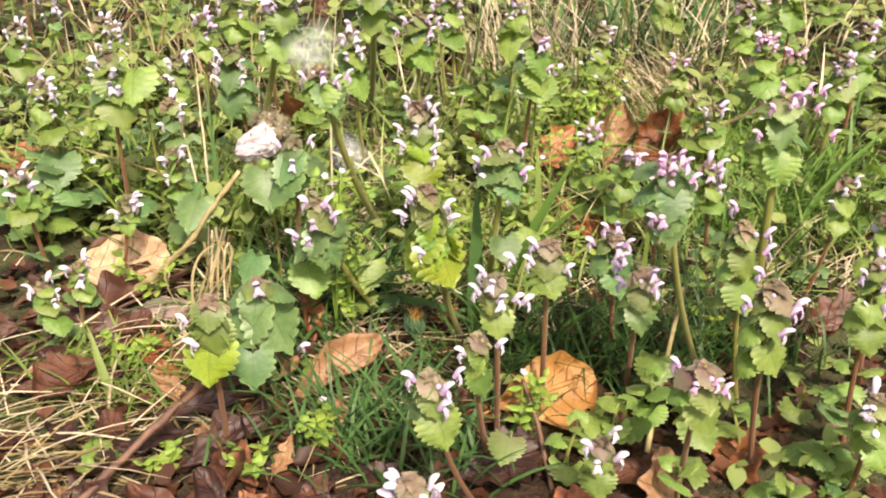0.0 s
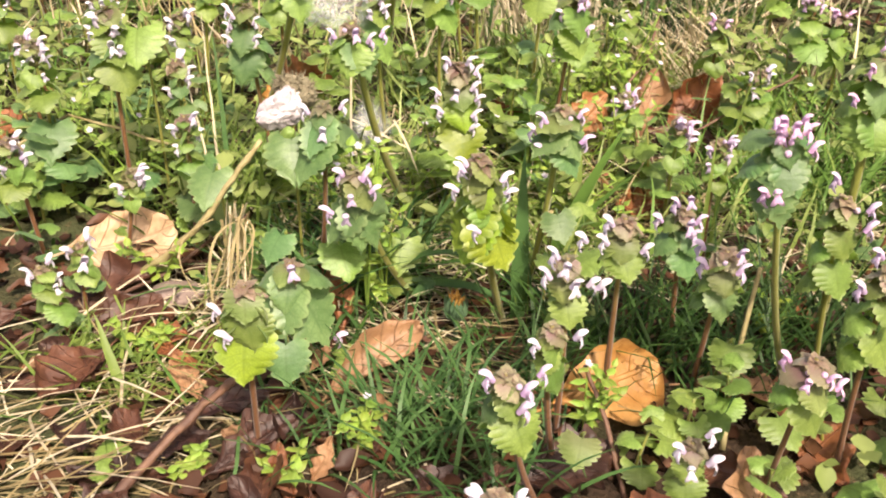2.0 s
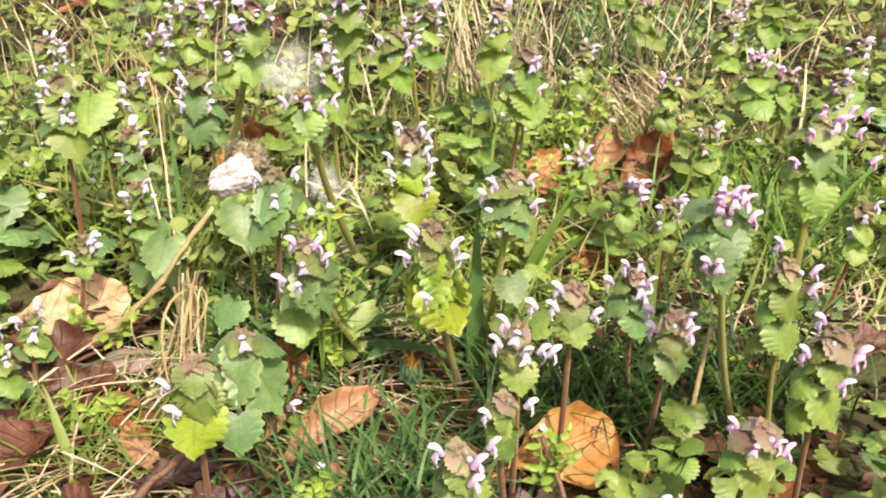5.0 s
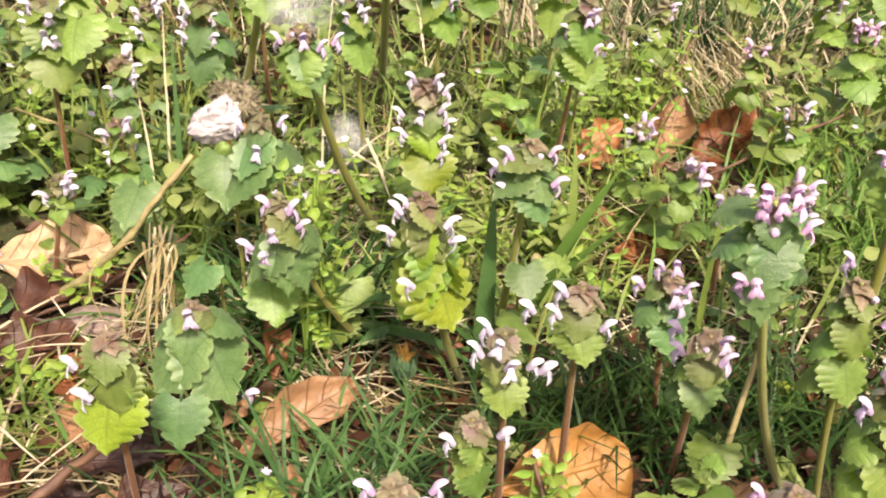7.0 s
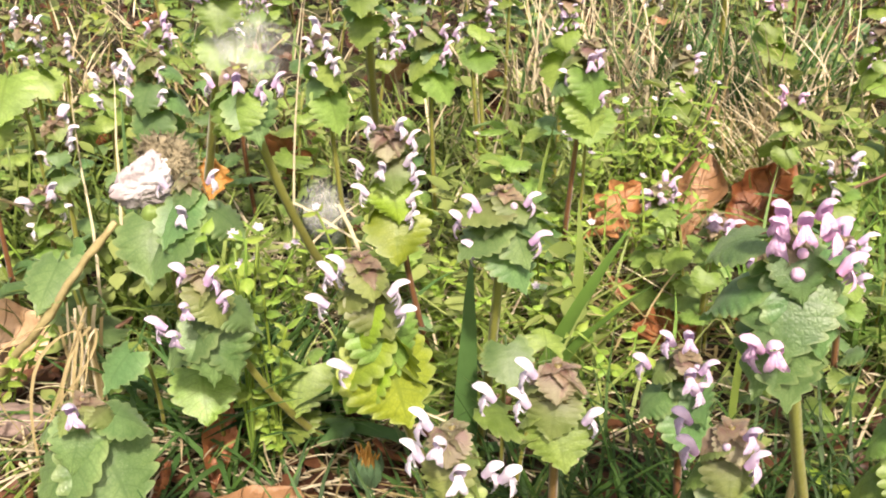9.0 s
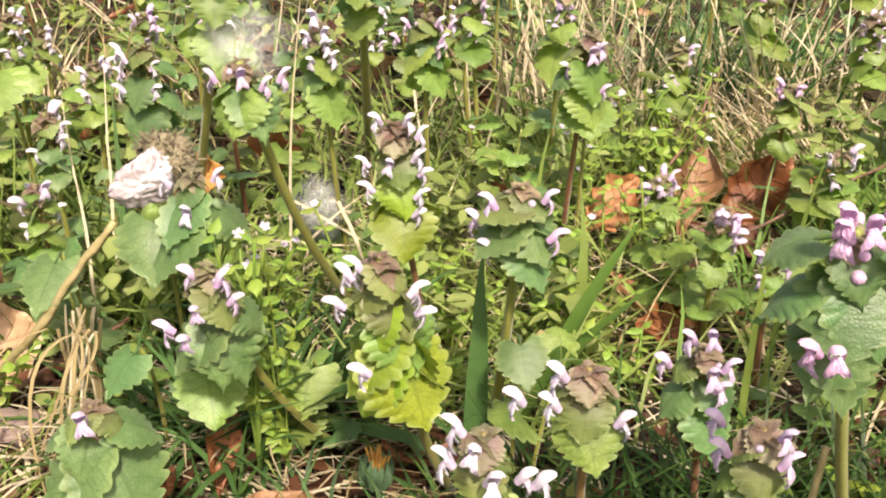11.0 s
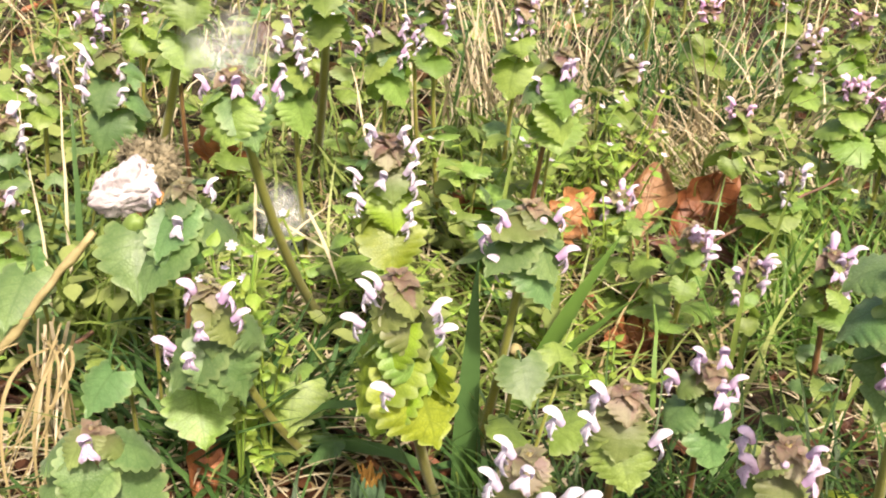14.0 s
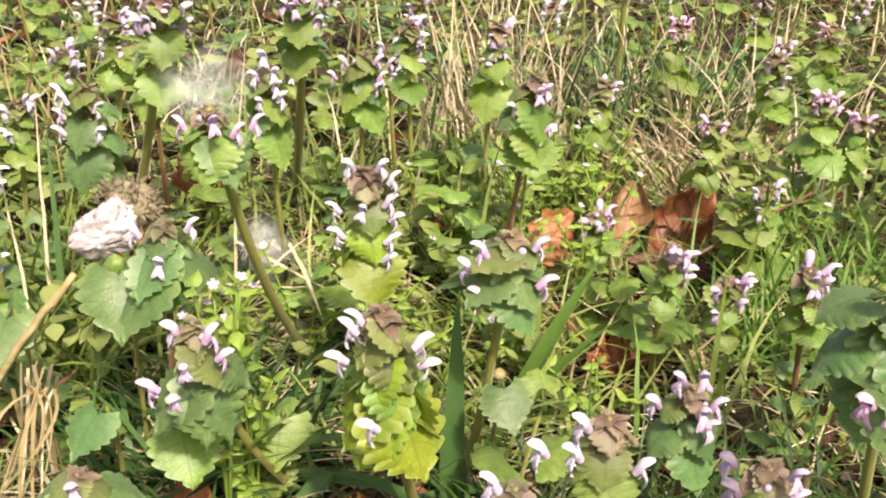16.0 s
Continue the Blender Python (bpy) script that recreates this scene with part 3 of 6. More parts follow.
# ---- dry leaves ----
def oak_shape(r, lobes=4, curl=1.2, bend=40.0, wide=0.3, rows=25, cols=9, crumple=0.05, deep=0.26):
    """A lobed dry leaf, 1 long along +y, rolled round its midrib and bent along it."""
    verts, uvs = [], []
    ph = [r.uniform(0, 6.3) for _ in range(5)]
    y = z = 0.0
    for i in range(rows):
        u = i / (rows - 1)
        a = radians(bend) * (u - 0.4) + 0.25 * math.sin(ph[0] + 5 * u)
        w = wide * (math.sin(math.pi * min(1, u * 0.97 + 0.015)) ** 0.8) * (0.55 + 0.6 * u) * (1 + deep * math.cos(2 * math.pi * lobes * u + 0.6)) + 0.008
        for j in range(cols):
            v = 2 * j / (cols - 1) - 1
            th = v * curl * (0.7 + 0.5 * math.sin(ph[1] + 3 * u) * (0.5 + 0.5 * v))
            x = math.sin(th) / max(curl, 0.2) * w * 1.15
            lift = (1 - math.cos(th)) / max(curl, 0.2) * w * 1.15
            lift += crumple * (math.sin(ph[2] + 11 * u + 4 * v) * 0.4 + math.sin(ph[3] + 6 * v - 7 * u) * 0.5) * (0.3 + abs(v))
            verts.append((x, y - lift * math.sin(a), z + lift * math.cos(a)))
            uvs.append((0.5 + v / 2, u))
        y += math.cos(a) / (rows - 1)
        z += math.sin(a) / (rows - 1)
    return verts, grid_faces(rows, cols), uvs


def dry_leaf(x, y, z, size, turn, tone, tilt=0.0, lean=0.0, curl=1.0, bend=35.0, wide=0.3, label="", seed=0, deep=0.24):
    r = random.Random(seed * 7 + int(1000 * (x + 2)))
    m = Matrix.Translation((x, y, z)) @ pose(0, 0, 0, tilt, lean, turn) @ Matrix.Scale(size, 4) @ Matrix.Translation((0, -0.5, 0))
    ob = thing("dry_leaf", m, label or "curled dry brown oak leaf lying on the ground", "dry leaf", "fallen leaves on the ground")
    v, f, u = oak_shape(r, r.choice((3, 4, 4, 5)), curl, bend, wide, deep=deep)
    piece("blade", mesh_of("blade", v, f, M[tone], u), ob)
    v, f, u = tube([(0, 0.06, 0), (0.0, 0.0, 0.004), (0.01, -0.06, 0.01), (0.02, -0.16, 0.0)], [0.010, 0.014, 0.011, 0.014], 5)
    piece("leaf_stalk", mesh_of("leaf_stalk", v, f, M[tone], u), ob)
    return ob


dry_leaf(-0.178, 0.502, 0.014, 0.060, -68, "oak_cream", 8, 34, 0.45, 25, 0.44, "large pale cream dry oak leaf beside a dead stalk", deep=0.07)
dry_leaf(-0.182, 0.457, 0.010, 0.066, -70, "oak_brown", 4, 16, 0.9, 20, 0.34, "dark brown dry leaf in the litter")
dry_leaf(-0.165, 0.434, 0.010, 0.052, -55, "oak_brown", 6, 24, 1.0, 30, 0.36, "red-brown curled dry leaf in the litter")
dry_leaf(0.056, 0.381, 0.014, 0.053, -62, "oak_orange", 6, 46, 0.9, 35, 0.44, "bright orange curled dry leaf under the nettles", 1, deep=0.06)
dry_leaf(-0.043, 0.400, 0.012, 0.054, -42, "oak_tan", 14, 32, 1.6, 24, 0.36, "long tan dry leaf folded in the grass", deep=0.05)
dry_leaf(-0.066, 0.464, 0.014, 0.028, 20, "oak_red", 36, 0, 1.4, 40, 0.34, "red-brown curled dry leaf under nettle leaves")
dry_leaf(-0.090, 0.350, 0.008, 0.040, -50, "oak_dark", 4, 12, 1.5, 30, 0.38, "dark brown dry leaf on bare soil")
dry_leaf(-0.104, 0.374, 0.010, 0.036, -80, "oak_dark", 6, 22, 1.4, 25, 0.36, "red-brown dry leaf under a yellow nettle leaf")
dry_leaf(-0.062, 0.343, 0.008, 0.022, -20, "oak_tan", 20, 5, 0.6, 20, 0.28, "small pale dry leaf scrap on the ground")
dry_leaf(0.216, 0.447, 0.010, 0.046, -70, "oak_brown", 10, 30, 1.0, 30, 0.38, "red-brown dry leaf at the foot of a nettle")
dry_leaf(0.086, 0.630, 0.028, 0.040, -30, "oak_rust", 30, 34, 0.9, 40, 0.40, "orange-tan curled dry oak leaf standing in the grass")
dry_leaf(0.128, 0.646, 0.028, 0.050, -8, "oak_tan", 66, 10, 1.7, 30, 0.40, "tan curled dry oak leaf propped upright", deep=0.08)
dry_leaf(0.160, 0.650, 0.030, 0.056, -30, "oak_red", 50, 30, 1.4, 50, 0.40, "red-brown dry oak leaf with rolled edges", deep=0.1)
dry_leaf(0.150, 0.632, 0.010, 0.050, 80, "oak_brown", 8, -20, 0.9, 30, 0.40, "red-brown dry oak leaf under the others")
dry_leaf(0.192, 0.650, 0.020, 0.050, -16, "oak_red", 46, 18, 1.0, 40, 0.38, "dark red-brown rolled dry leaf in the grass")
dry_leaf(0.105, 0.572, 0.012, 0.055, 70, "oak_red", 10, -24, 0.9, 30, 0.36)
dry_leaf(0.102, 0.540, 0.012, 0.040, 110, "oak_red", 10, -30, 1.4, 40, 0.34, "tan dry leaf half covered by thin grass")
dry_leaf(-0.108, 0.600, 0.050, 0.024, 10, "oak_orange", 60, 0, 0.8, 40, 0.38, "orange dry leaf caught behind a pale seed head")
dry_leaf(-0.285, 0.640, 0.014, 0.060, 75, "oak_red", 10, 0, 0.9, 25, 0.36)
dry_leaf(0.034, 0.338, 0.008, 0.044, -70, "oak_dark", 6, 20, 1.0, 25, 0.40, "dull brown dry leaf under nettle stems")
dry_leaf(0.094, 0.333, 0.008, 0.050, 60, "oak_brown", 6, -10, 0.9, 25, 0.36)
dry_leaf(0.104, 0.312, 0.012, 0.050, 10, "oak_tan", 30, 6, 0.9, 30, 0.40, "tan dry leaf with a rolled edge on the litter")
dry_leaf(0.114, 0.380, 0.010, 0.045, 250, "oak_tan", 8, 0, 0.6, 20, 0.34, "grey-tan dry leaf beside small round leaves")
dry_leaf(-0.060, 0.450, 0.012, 0.036, 5, "oak_red", 36, 6, 1.8, 40, 0.34, "glossy red-brown rolled dry leaf under straw", deep=0.05)
dry_leaf(0.010, 0.890, 0.022, 0.060, 140, "oak_tan", 25, 0, 0.8, 30, 0.38)
dry_leaf(-0.095, 0.690, 0.026, 0.055, 170, "oak_red", 40, 0, 0.9, 30, 0.38)
dry_leaf(0.046, 0.650, 0.022, 0.050, 120, "oak_red", 30, 20, 0.9, 40, 0.36)
dry_leaf(-0.060, 0.850, 0.030, 0.055, 190, "oak_tan", 40, 0, 0.8, 30, 0.36)
dry_leaf(0.008, 0.455, 0.010, 0.035, 100, "oak_red", 10, 10, 1.0, 30, 0.34)
dry_leaf(0.047, 0.508, 0.016, 0.028, 150, "oak_cream", 35, 10, 0.8, 30, 0.40, "pale torn dry leaf standing behind a grass blade")
dry_leaf(-0.145, 0.315, 0.007, 0.032, 110, "oak_dark", 4, 10, 0.8, 25, 0.36)
dry_leaf(-0.125, 0.395, 0.008, 0.032, 30, "oak_tan", 6, 0, 0.8, 25, 0.34)
dry_leaf(0.010, 0.375, 0.008, 0.032, -40, "oak_brown", 6, 0, 0.9, 25, 0.34)
dry_leaf(0.165, 0.325, 0.008, 0.032, 130, "oak_brown", 6, 5, 0.8, 25, 0.38)
dry_leaf(0.135, 0.350, 0.007, 0.045, 20, "oak_red", 6, 5, 0.8, 25, 0.36)
dry_leaf(0.060, 0.315, 0.007, 0.032, -70, "oak_red", 5, 5, 0.7, 25, 0.36)
dry_leaf(-0.015, 0.325, 0.007, 0.032, 40, "oak_dark", 5, 5, 0.7, 25, 0.36)
r = random.Random(12)
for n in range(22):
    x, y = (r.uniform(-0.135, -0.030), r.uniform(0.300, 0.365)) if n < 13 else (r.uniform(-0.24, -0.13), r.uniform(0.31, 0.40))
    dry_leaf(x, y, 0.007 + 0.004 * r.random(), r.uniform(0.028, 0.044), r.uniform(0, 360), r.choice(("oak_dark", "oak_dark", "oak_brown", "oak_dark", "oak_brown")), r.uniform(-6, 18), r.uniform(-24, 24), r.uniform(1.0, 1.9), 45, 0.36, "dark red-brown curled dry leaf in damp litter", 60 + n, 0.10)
r = random.Random(14)
for n in range(26):
    x, y = r.uniform(-0.20, 0.20), r.uniform(0.305, 0.44)
    if -0.05 < x < 0.03 and y > 0.37:
        continue
    dry_leaf(x, y, 0.006 + 0.006 * r.random(), r.uniform(0.014, 0.026), r.uniform(0, 360), r.choice(("oak_red", "oak_tan", "oak_brown", "oak_red")), r.uniform(-10, 30), r.uniform(-30, 30), r.uniform(0.8, 2.0), 55, 0.36, "small torn piece of red-brown dry leaf", 120 + n, 0.16)
r = random.Random(11)
for n in range(46):
    x, y = r.uniform(-0.75, 0.9), r.uniform(0.24, 1.6)
    if n < 14:
        x, y = r.uniform(-0.24, 0.24), r.uniform(0.27, 0.5)
    dry_leaf(x, y, 0.006 + ground_height(x, y), r.uniform(0.022, 0.036) if n < 14 else r.uniform(0.03, 0.05), r.uniform(0, 360), r.choice(("oak_brown", "oak_red", "oak_tan", "oak_brown")), r.uniform(-8, 16), r.uniform(-16, 16), r.uniform(0.8, 1.7), 40, 0.32, "", n, 0.12)

# ---- flowering nettles, nearest first ----
LILAC, WHITE, PINK = "lilac", "white", "pink"
nettle((-0.003, 0.258, 0.074), (0.012, 0.290), 0.016, 0.024, 5, 20, "green", "olive", WHITE, 8, 0.0085, seed=1, low=0, leaves=stack(188, (0.001, 0.0085, -40, "crown"), (0.003, 0.0080, -40, "olive"), (0.007, 0.0100, -48, "green"), (0.01, 0.0108, -45, "green"), (0.0165, 0.0132, -50, "green")))
nettle((0.069, 0.305, 0.050), (0.074, 0.318), 0.015, 0.022, 5, 10, "green", "olive", WHITE, 0, 0.0075, seed=2, low=0, leaves=stack(175, (0.001, 0.0075, -40, "crown"), (0.003, 0.0083, -38, "olive"), (0.007, 0.0101, -48, "green"), (0.01, 0.0110, -42, "green"), (0.015, 0.0133, -50, "green")), blooms=((0.0730, 0.2980, 0.0600, 233, 48), (0.0620, 0.3000, 0.0520, 105, 48), (0.0770, 0.3010, 0.0450, 264, 48), (0.0660, 0.2940, 0.0470, 169, 48),))
nettle((0.002, 0.297, 0.087), (0.024, 0.322), 0.020, 0.030, 5, 5, "green", "olive", LILAC, 0, 0.0085, seed=3, low=0, leaves=stack(214, (0.001, 0.009, -38, "crown"), (0.003, 0.0092, -36, "olive"), (0.007, 0.0113, -48, "green"), (0.011, 0.0130, -42, "dark"), (0.0165, 0.0164, -50, "green")), blooms=((-0.0050, 0.2920, 0.0900, 105, 48), (0.0100, 0.2930, 0.0840, 265, 48), (0.0090, 0.2920, 0.0770, 254, 48), (0.0140, 0.2930, 0.0910, 265, 48),))
nettle((0.021, 0.329, 0.082), (0.031, 0.345), 0.018, 0.028, 5, -5, "green", "olive", WHITE, 0, 0.0075, seed=4, low=0, leaves=stack(226, (0.0005, 0.008, -42, "crown"), (0.002, 0.0084, -38, "olive"), (0.006, 0.0105, -50, "green"), (0.01, 0.0109, -45, "green"), (0.0155, 0.0130, -52, "green")), blooms=((0.0140, 0.3240, 0.0780, 105, 48), (0.0310, 0.3250, 0.0810, 265, 48),))
nettle((0.029, 0.354, 0.094), (0.033, 0.366), 0.017, 0.030, 5, 8, "yellow", "olive", WHITE, 0, 0.0080, seed=5, low=0, blooms=((0.0220, 0.3490, 0.0990, 105, 48), (0.0200, 0.3500, 0.0900, 95, 48), (0.0270, 0.3440, 0.0960, 158, 48), (0.0320, 0.3450, 0.0880, 211, 48), (0.0390, 0.3500, 0.0860, 265, 48), (0.0430, 0.3500, 0.0850, 265, 48),), leaves=stack(176, (0.0005, 0.0085, -42, "crown"), (0.003, 0.0092, -42, "olive"), (0.007, 0.0110, -50, "olive"), (0.011, 0.0119, -44, "green"), (0.015, 0.0132, -52, "green"), (0.02, 0.0132, -45, "green")))
nettle((0.052, 0.369, 0.102), (0.055, 0.378), 0.019, 0.030, 5, 0, "green", "olive", WHITE, 0, 0.0078, seed=6, low=0, blooms=((0.0440, 0.3650, 0.1030, 95, 48), (0.0350, 0.3650, 0.0960, 95, 48), (0.0430, 0.3650, 0.0950, 95, 48), (0.0610, 0.3650, 0.0910, 265, 48),), leaves=stack(182, (0.0005, 0.0085, -38, "crown"), (0.0025, 0.0108, -36, "olive"), (0.006, 0.0118, -50, "olive"), (0.009, 0.0141, -42, "green"), (0.0115, 0.0141, -52, "green"), (0.015, 0.0127, -46, "green")))
nettle((0.089, 0.415, 0.080), (0.096, 0.424), 0.021, 0.030, 5, 0, "dark", "olive", LILAC, 0, 0.0078, seed=7, low=0, leaves=stack(210, (0.001, 0.009, -36, "crown"), (0.003, 0.0119, -30, "olive"), (0.008, 0.0157, -46, "dark"), (0.01, 0.0176, -36, "dark"), (0.016, 0.0176, -50, "dark")), blooms=((0.0760, 0.4110, 0.0780, 95, 48), (0.0890, 0.4040, 0.0780, 190, 48), (0.0930, 0.4070, 0.0720, 222, 48), (0.0950, 0.4090, 0.0780, 243, 48), (0.0820, 0.4100, 0.0860, 105, 48), (0.0870, 0.4040, 0.0900, 169, 48),))
nettle((0.093, 0.370, 0.087), (0.097, 0.392), 0.020, 0.030, 5, 12, "dark", "olive", LILAC, 0, 0.0085, seed=8, low=0, blooms=((0.0800, 0.3660, 0.0920, 95, 48), (0.0820, 0.3660, 0.0840, 95, 48), (0.0960, 0.3610, 0.0910, 211, 48), (0.0990, 0.3640, 0.0820, 243, 48),), leaves=stack(186, (0.0005, 0.0085, -36, "crown"), (0.0025, 0.0101, -32, "olive"), (0.007, 0.0123, -50, "olive"), (0.01, 0.0141, -42, "green"), (0.0155, 0.0163, -52, "dark"), (0.018, 0.0150, -42, "dark")))
nettle((0.087, 0.327, 0.157), (0.142, 0.392), 0.0195, 0.046, 5, 6, "green", "green", PINK, 0, 0.0085, "stem_olive", seed=9, low=0, thick=0.0012, label="tall pink-flowered dead-nettle with large hanging green leaves", leaves=((0.002, 182, 0.0112, -52, "dark"), (0.001, 2, 0.011, -34, "green"), (0.001, 98, 0.0145, -20, "dark"), (0.001, 262, 0.0145, -22, "dark"), (0.0075, 168, 0.0170, -54, "dark"), (0.0075, 206, 0.0165, -54, "dark"), (0.0075, 10, 0.014, -40, "green"), (0.009, 100, 0.0165, -36, "dark"), (0.009, 268, 0.0160, -38, "dark"), (0.0175, 142, 0.0165, -56, "dark"), (0.019, 200, 0.0165, -58, "dark"), (0.019, 20, 0.015, -40, "dark")), blooms=((0.0820, 0.3190, 0.1630, 137, 48), (0.0820, 0.3190, 0.1600, 137, 48), (0.0850, 0.3150, 0.1630, 180, 48), (0.0890, 0.3180, 0.1640, 211, 48), (0.0920, 0.3200, 0.1600, 233, 48), (0.0960, 0.3230, 0.1530, 265, 48), (0.0810, 0.3210, 0.1380, 116, 62), (0.0840, 0.3160, 0.1400, 169, 62),))
nettle((0.000, 0.407, 0.108), (0.019, 0.448), 0.023, 0.048, 5, 42, "yellow", "olive", WHITE, 1, 0.0090, "stem_olive", seed=10, blooms=((-0.0088, 0.402, 0.106, 80, 55), (-0.0118, 0.402, 0.0965, 95, 70), (0.0112, 0.402, 0.102, 285, 60), (0.0132, 0.401, 0.0955, 262, 75), (-0.0035, 0.387, 0.086, 105, 65)), thick=0.0015, label="white-flowered dead-nettle with bright yellow-green leaves", low=0, leaves=stack(222, (0.001, 0.0115, -42, "olive"), (0.005, 0.0130, -46, "olive"), (0.010, 0.0150, -48, "olive"), (0.0135, 0.0170, -52, "yellow"), (0.017, 0.0195, -48, "green"), (0.0225, 0.0240, -54, "yellow"), (0.0265, 0.0265, -50, "yellow"), (0.031, 0.022, -48, "yellow")))
nettle((-0.005, 0.490, 0.115), (0.012, 0.512), 0.017, 0.050, 5, 35, "yellow", "olive", WHITE, 0, 0.0095, seed=11, label="white-flowered dead-nettle with a rusty top and yellow leaves", leaves=stack(190, (0.001, 0.0105, -40, "crown"), (0.004, 0.0115, -40, "olive"), (0.009, 0.0130, -50, "olive"), (0.012, 0.0135, -45, "olive"), (0.017, 0.0155, -50, "yellow"), (0.022, 0.0185, -42, "yellow"), (0.0265, 0.0215, -50, "yellow")), blooms=((-0.0110, 0.4840, 0.1190, 116, 48), (0.0010, 0.4840, 0.1190, 243, 48), (0.0050, 0.4860, 0.1140, 265, 48), (0.0040, 0.4860, 0.1060, 265, 48), (0.0060, 0.4860, 0.1000, 265, 62), (-0.0160, 0.4860, 0.1030, 95, 62), (-0.0060, 0.4800, 0.1050, 158, 48), (-0.0150, 0.4860, 0.0940, 95, 62), (0.0050, 0.4860, 0.0920, 265, 62), (0.0040, 0.4860, 0.0850, 265, 62),))
nettle((-0.052, 0.424, 0.094), (-0.022, 0.470), 0.026, 0.036, 5, 18, "green", "olive", LILAC, 1, 0.0090, "stem_olive", seed=12, blooms=((-0.0450, 0.419, 0.0940, 285, 40), (-0.0415, 0.418, 0.0875, 270, 60), (-0.0519, 0.411, 0.0870, 190, 60), (-0.0632, 0.415, 0.0791, 95, 65), (-0.0540, 0.405, 0.0811, 170, 70)), thick=0.0014, spread=14, low=1, label="lilac-flowered dead-nettle leaning on an olive stem", leaves=((0.005, 130, 0.0125, -45, "olive"), (0.006, 228, 0.0145, -35, "olive"), (0.006, 20, 0.013, -30, "olive"), (0.011, 238, 0.0165, -38, "dark"), (0.012, 160, 0.013, -50, "dark"), (0.016, 196, 0.0240, -50, "dark"), (0.016, 132, 0.0235, -42, "dark"), (0.021, 218, 0.02, -40, "dark"), (0.02, 290, 0.018, -30, "dark"), (0.018, 10, 0.018, -30, "dark")))
nettle((-0.054, 0.484, 0.137), (-0.026, 0.562), 0.024, 0.022, 4, 42, "green", "olive", LILAC, 0, 0.0075, "stem_olive", seed=13, thick=0.0018, low=0, spread=10, label="tall slanting dead-nettle with a few lilac flowers", leaves=((0.005, 100, 0.014, -38, "green"), (0.005, 262, 0.015, -38, "dark"), (0.008, 158, 0.019, -42, "green"), (0.008, 212, 0.021, -42, "dark"), (0.01, 110, 0.018, -45, "green"), (0.009, 20, 0.018, -30, "dark")), blooms=((-0.0630, 0.4800, 0.1330, 95, 48), (-0.0510, 0.4750, 0.1350, 211, 48), (-0.0440, 0.4800, 0.1310, 265, 48), (-0.0380, 0.4800, 0.1340, 265, 48),))
nettle((-0.086, 0.344, 0.089), (-0.089, 0.356), 0.024, 0.042, 5, 3, "yellow", "olive", WHITE, 0, 0.0085, seed=14, label="dead-nettle with one broad yellow-green leaf and few flowers", low=0, leaves=[*stack(180, (0.001, 0.0125, -48, "olive"), (0.004, 0.0150, -56, "green"), (0.0095, 0.0155, -54, "green"), (0.012, 0.0150, -58, "green"), (0.0165, 0.0215, -54, "yellow"))], blooms=((-0.0970, 0.3400, 0.0820, 95, 48), (-0.0950, 0.3400, 0.0700, 95, 62),))
nettle((-0.076, 0.391, 0.069), (-0.066, 0.410), 0.027, 0.034, 5, 45, "dark", "olive", LILAC, 0, 0.0080, seed=15, spread=18, label="dead-nettle with dark pointed leaves and few lilac flowers", leaves=((0.001, 150, 0.0105, -24, "olive"), (0.001, 235, 0.0105, -24, "olive"), (0.004, 184, 0.0185, -48, "dark"), (0.004, 96, 0.0190, -28, "dark"), (0.004, 264, 0.0190, -28, "dark"), (0.010, 138, 0.0285, -48, "dark"), (0.010, 222, 0.0300, -48, "dark"), (0.018, 176, 0.0190, -58, "dark"), (0.012, 20, 0.0195, -30, "dark")), blooms=((-0.0740, 0.3800, 0.0720, 190, 48), (-0.0560, 0.3870, 0.0350, 265, 62),))
nettle((0.104, 0.305, 0.086), (0.110, 0.330), 0.021, 0.032, 5, -8, "green", "olive", PINK, 0, 0.0105, seed=16, low=0, leaves=[*stack(208, (0.001, 0.0105, -26, "crown"), (0.003, 0.0125, -20, "crown"), (0.008, 0.0127, -42, "olive"), (0.010, 0.0143, -34, "green"), (0.017, 0.0156, -48, "green"))], blooms=((0.0910, 0.3010, 0.0900, 95, 48), (0.0990, 0.2970, 0.0820, 137, 48), (0.1080, 0.2980, 0.0830, 233, 48), (0.1130, 0.3010, 0.0780, 265, 48),))
nettle((0.131, 0.366, 0.112), (0.150, 0.385), 0.020, 0.050, 5, 10, "green", "green", LILAC, 0, 0.0080, "stem_olive", seed=17, low=0, leaves=stack(200, (0.003, 0.0092, -38, "olive"), (0.006, 0.0108, -36, "green"), (0.012, 0.0132, -46, "green"), (0.018, 0.0148, -42, "green"), (0.026, 0.0160, -50, "green"), (0.032, 0.0160, -44, "green")), blooms=((0.1230, 0.3620, 0.1220, 95, 48), (0.1410, 0.3620, 0.1100, 265, 48), (0.1420, 0.3620, 0.1020, 265, 48),))
nettle((0.132, 0.325, 0.109), (0.146, 0.345), 0.021, 0.046, 5, -15, "green", "green", LILAC, 0, 0.0085, seed=18, low=0, leaves=stack(212, (0.002, 0.0115, -36, "crown"), (0.005, 0.0109, -34, "olive"), (0.012, 0.0137, -46, "green"), (0.018, 0.0152, -40, "green"), (0.026, 0.0160, -50, "green"), (0.032, 0.0156, -44, "green")), blooms=((0.1230, 0.3210, 0.1160, 95, 48), (0.1200, 0.3210, 0.1030, 95, 48), (0.1420, 0.3210, 0.1020, 265, 48), (0.1400, 0.3200, 0.0990, 254, 48), (0.1380, 0.3190, 0.0900, 243, 62),))
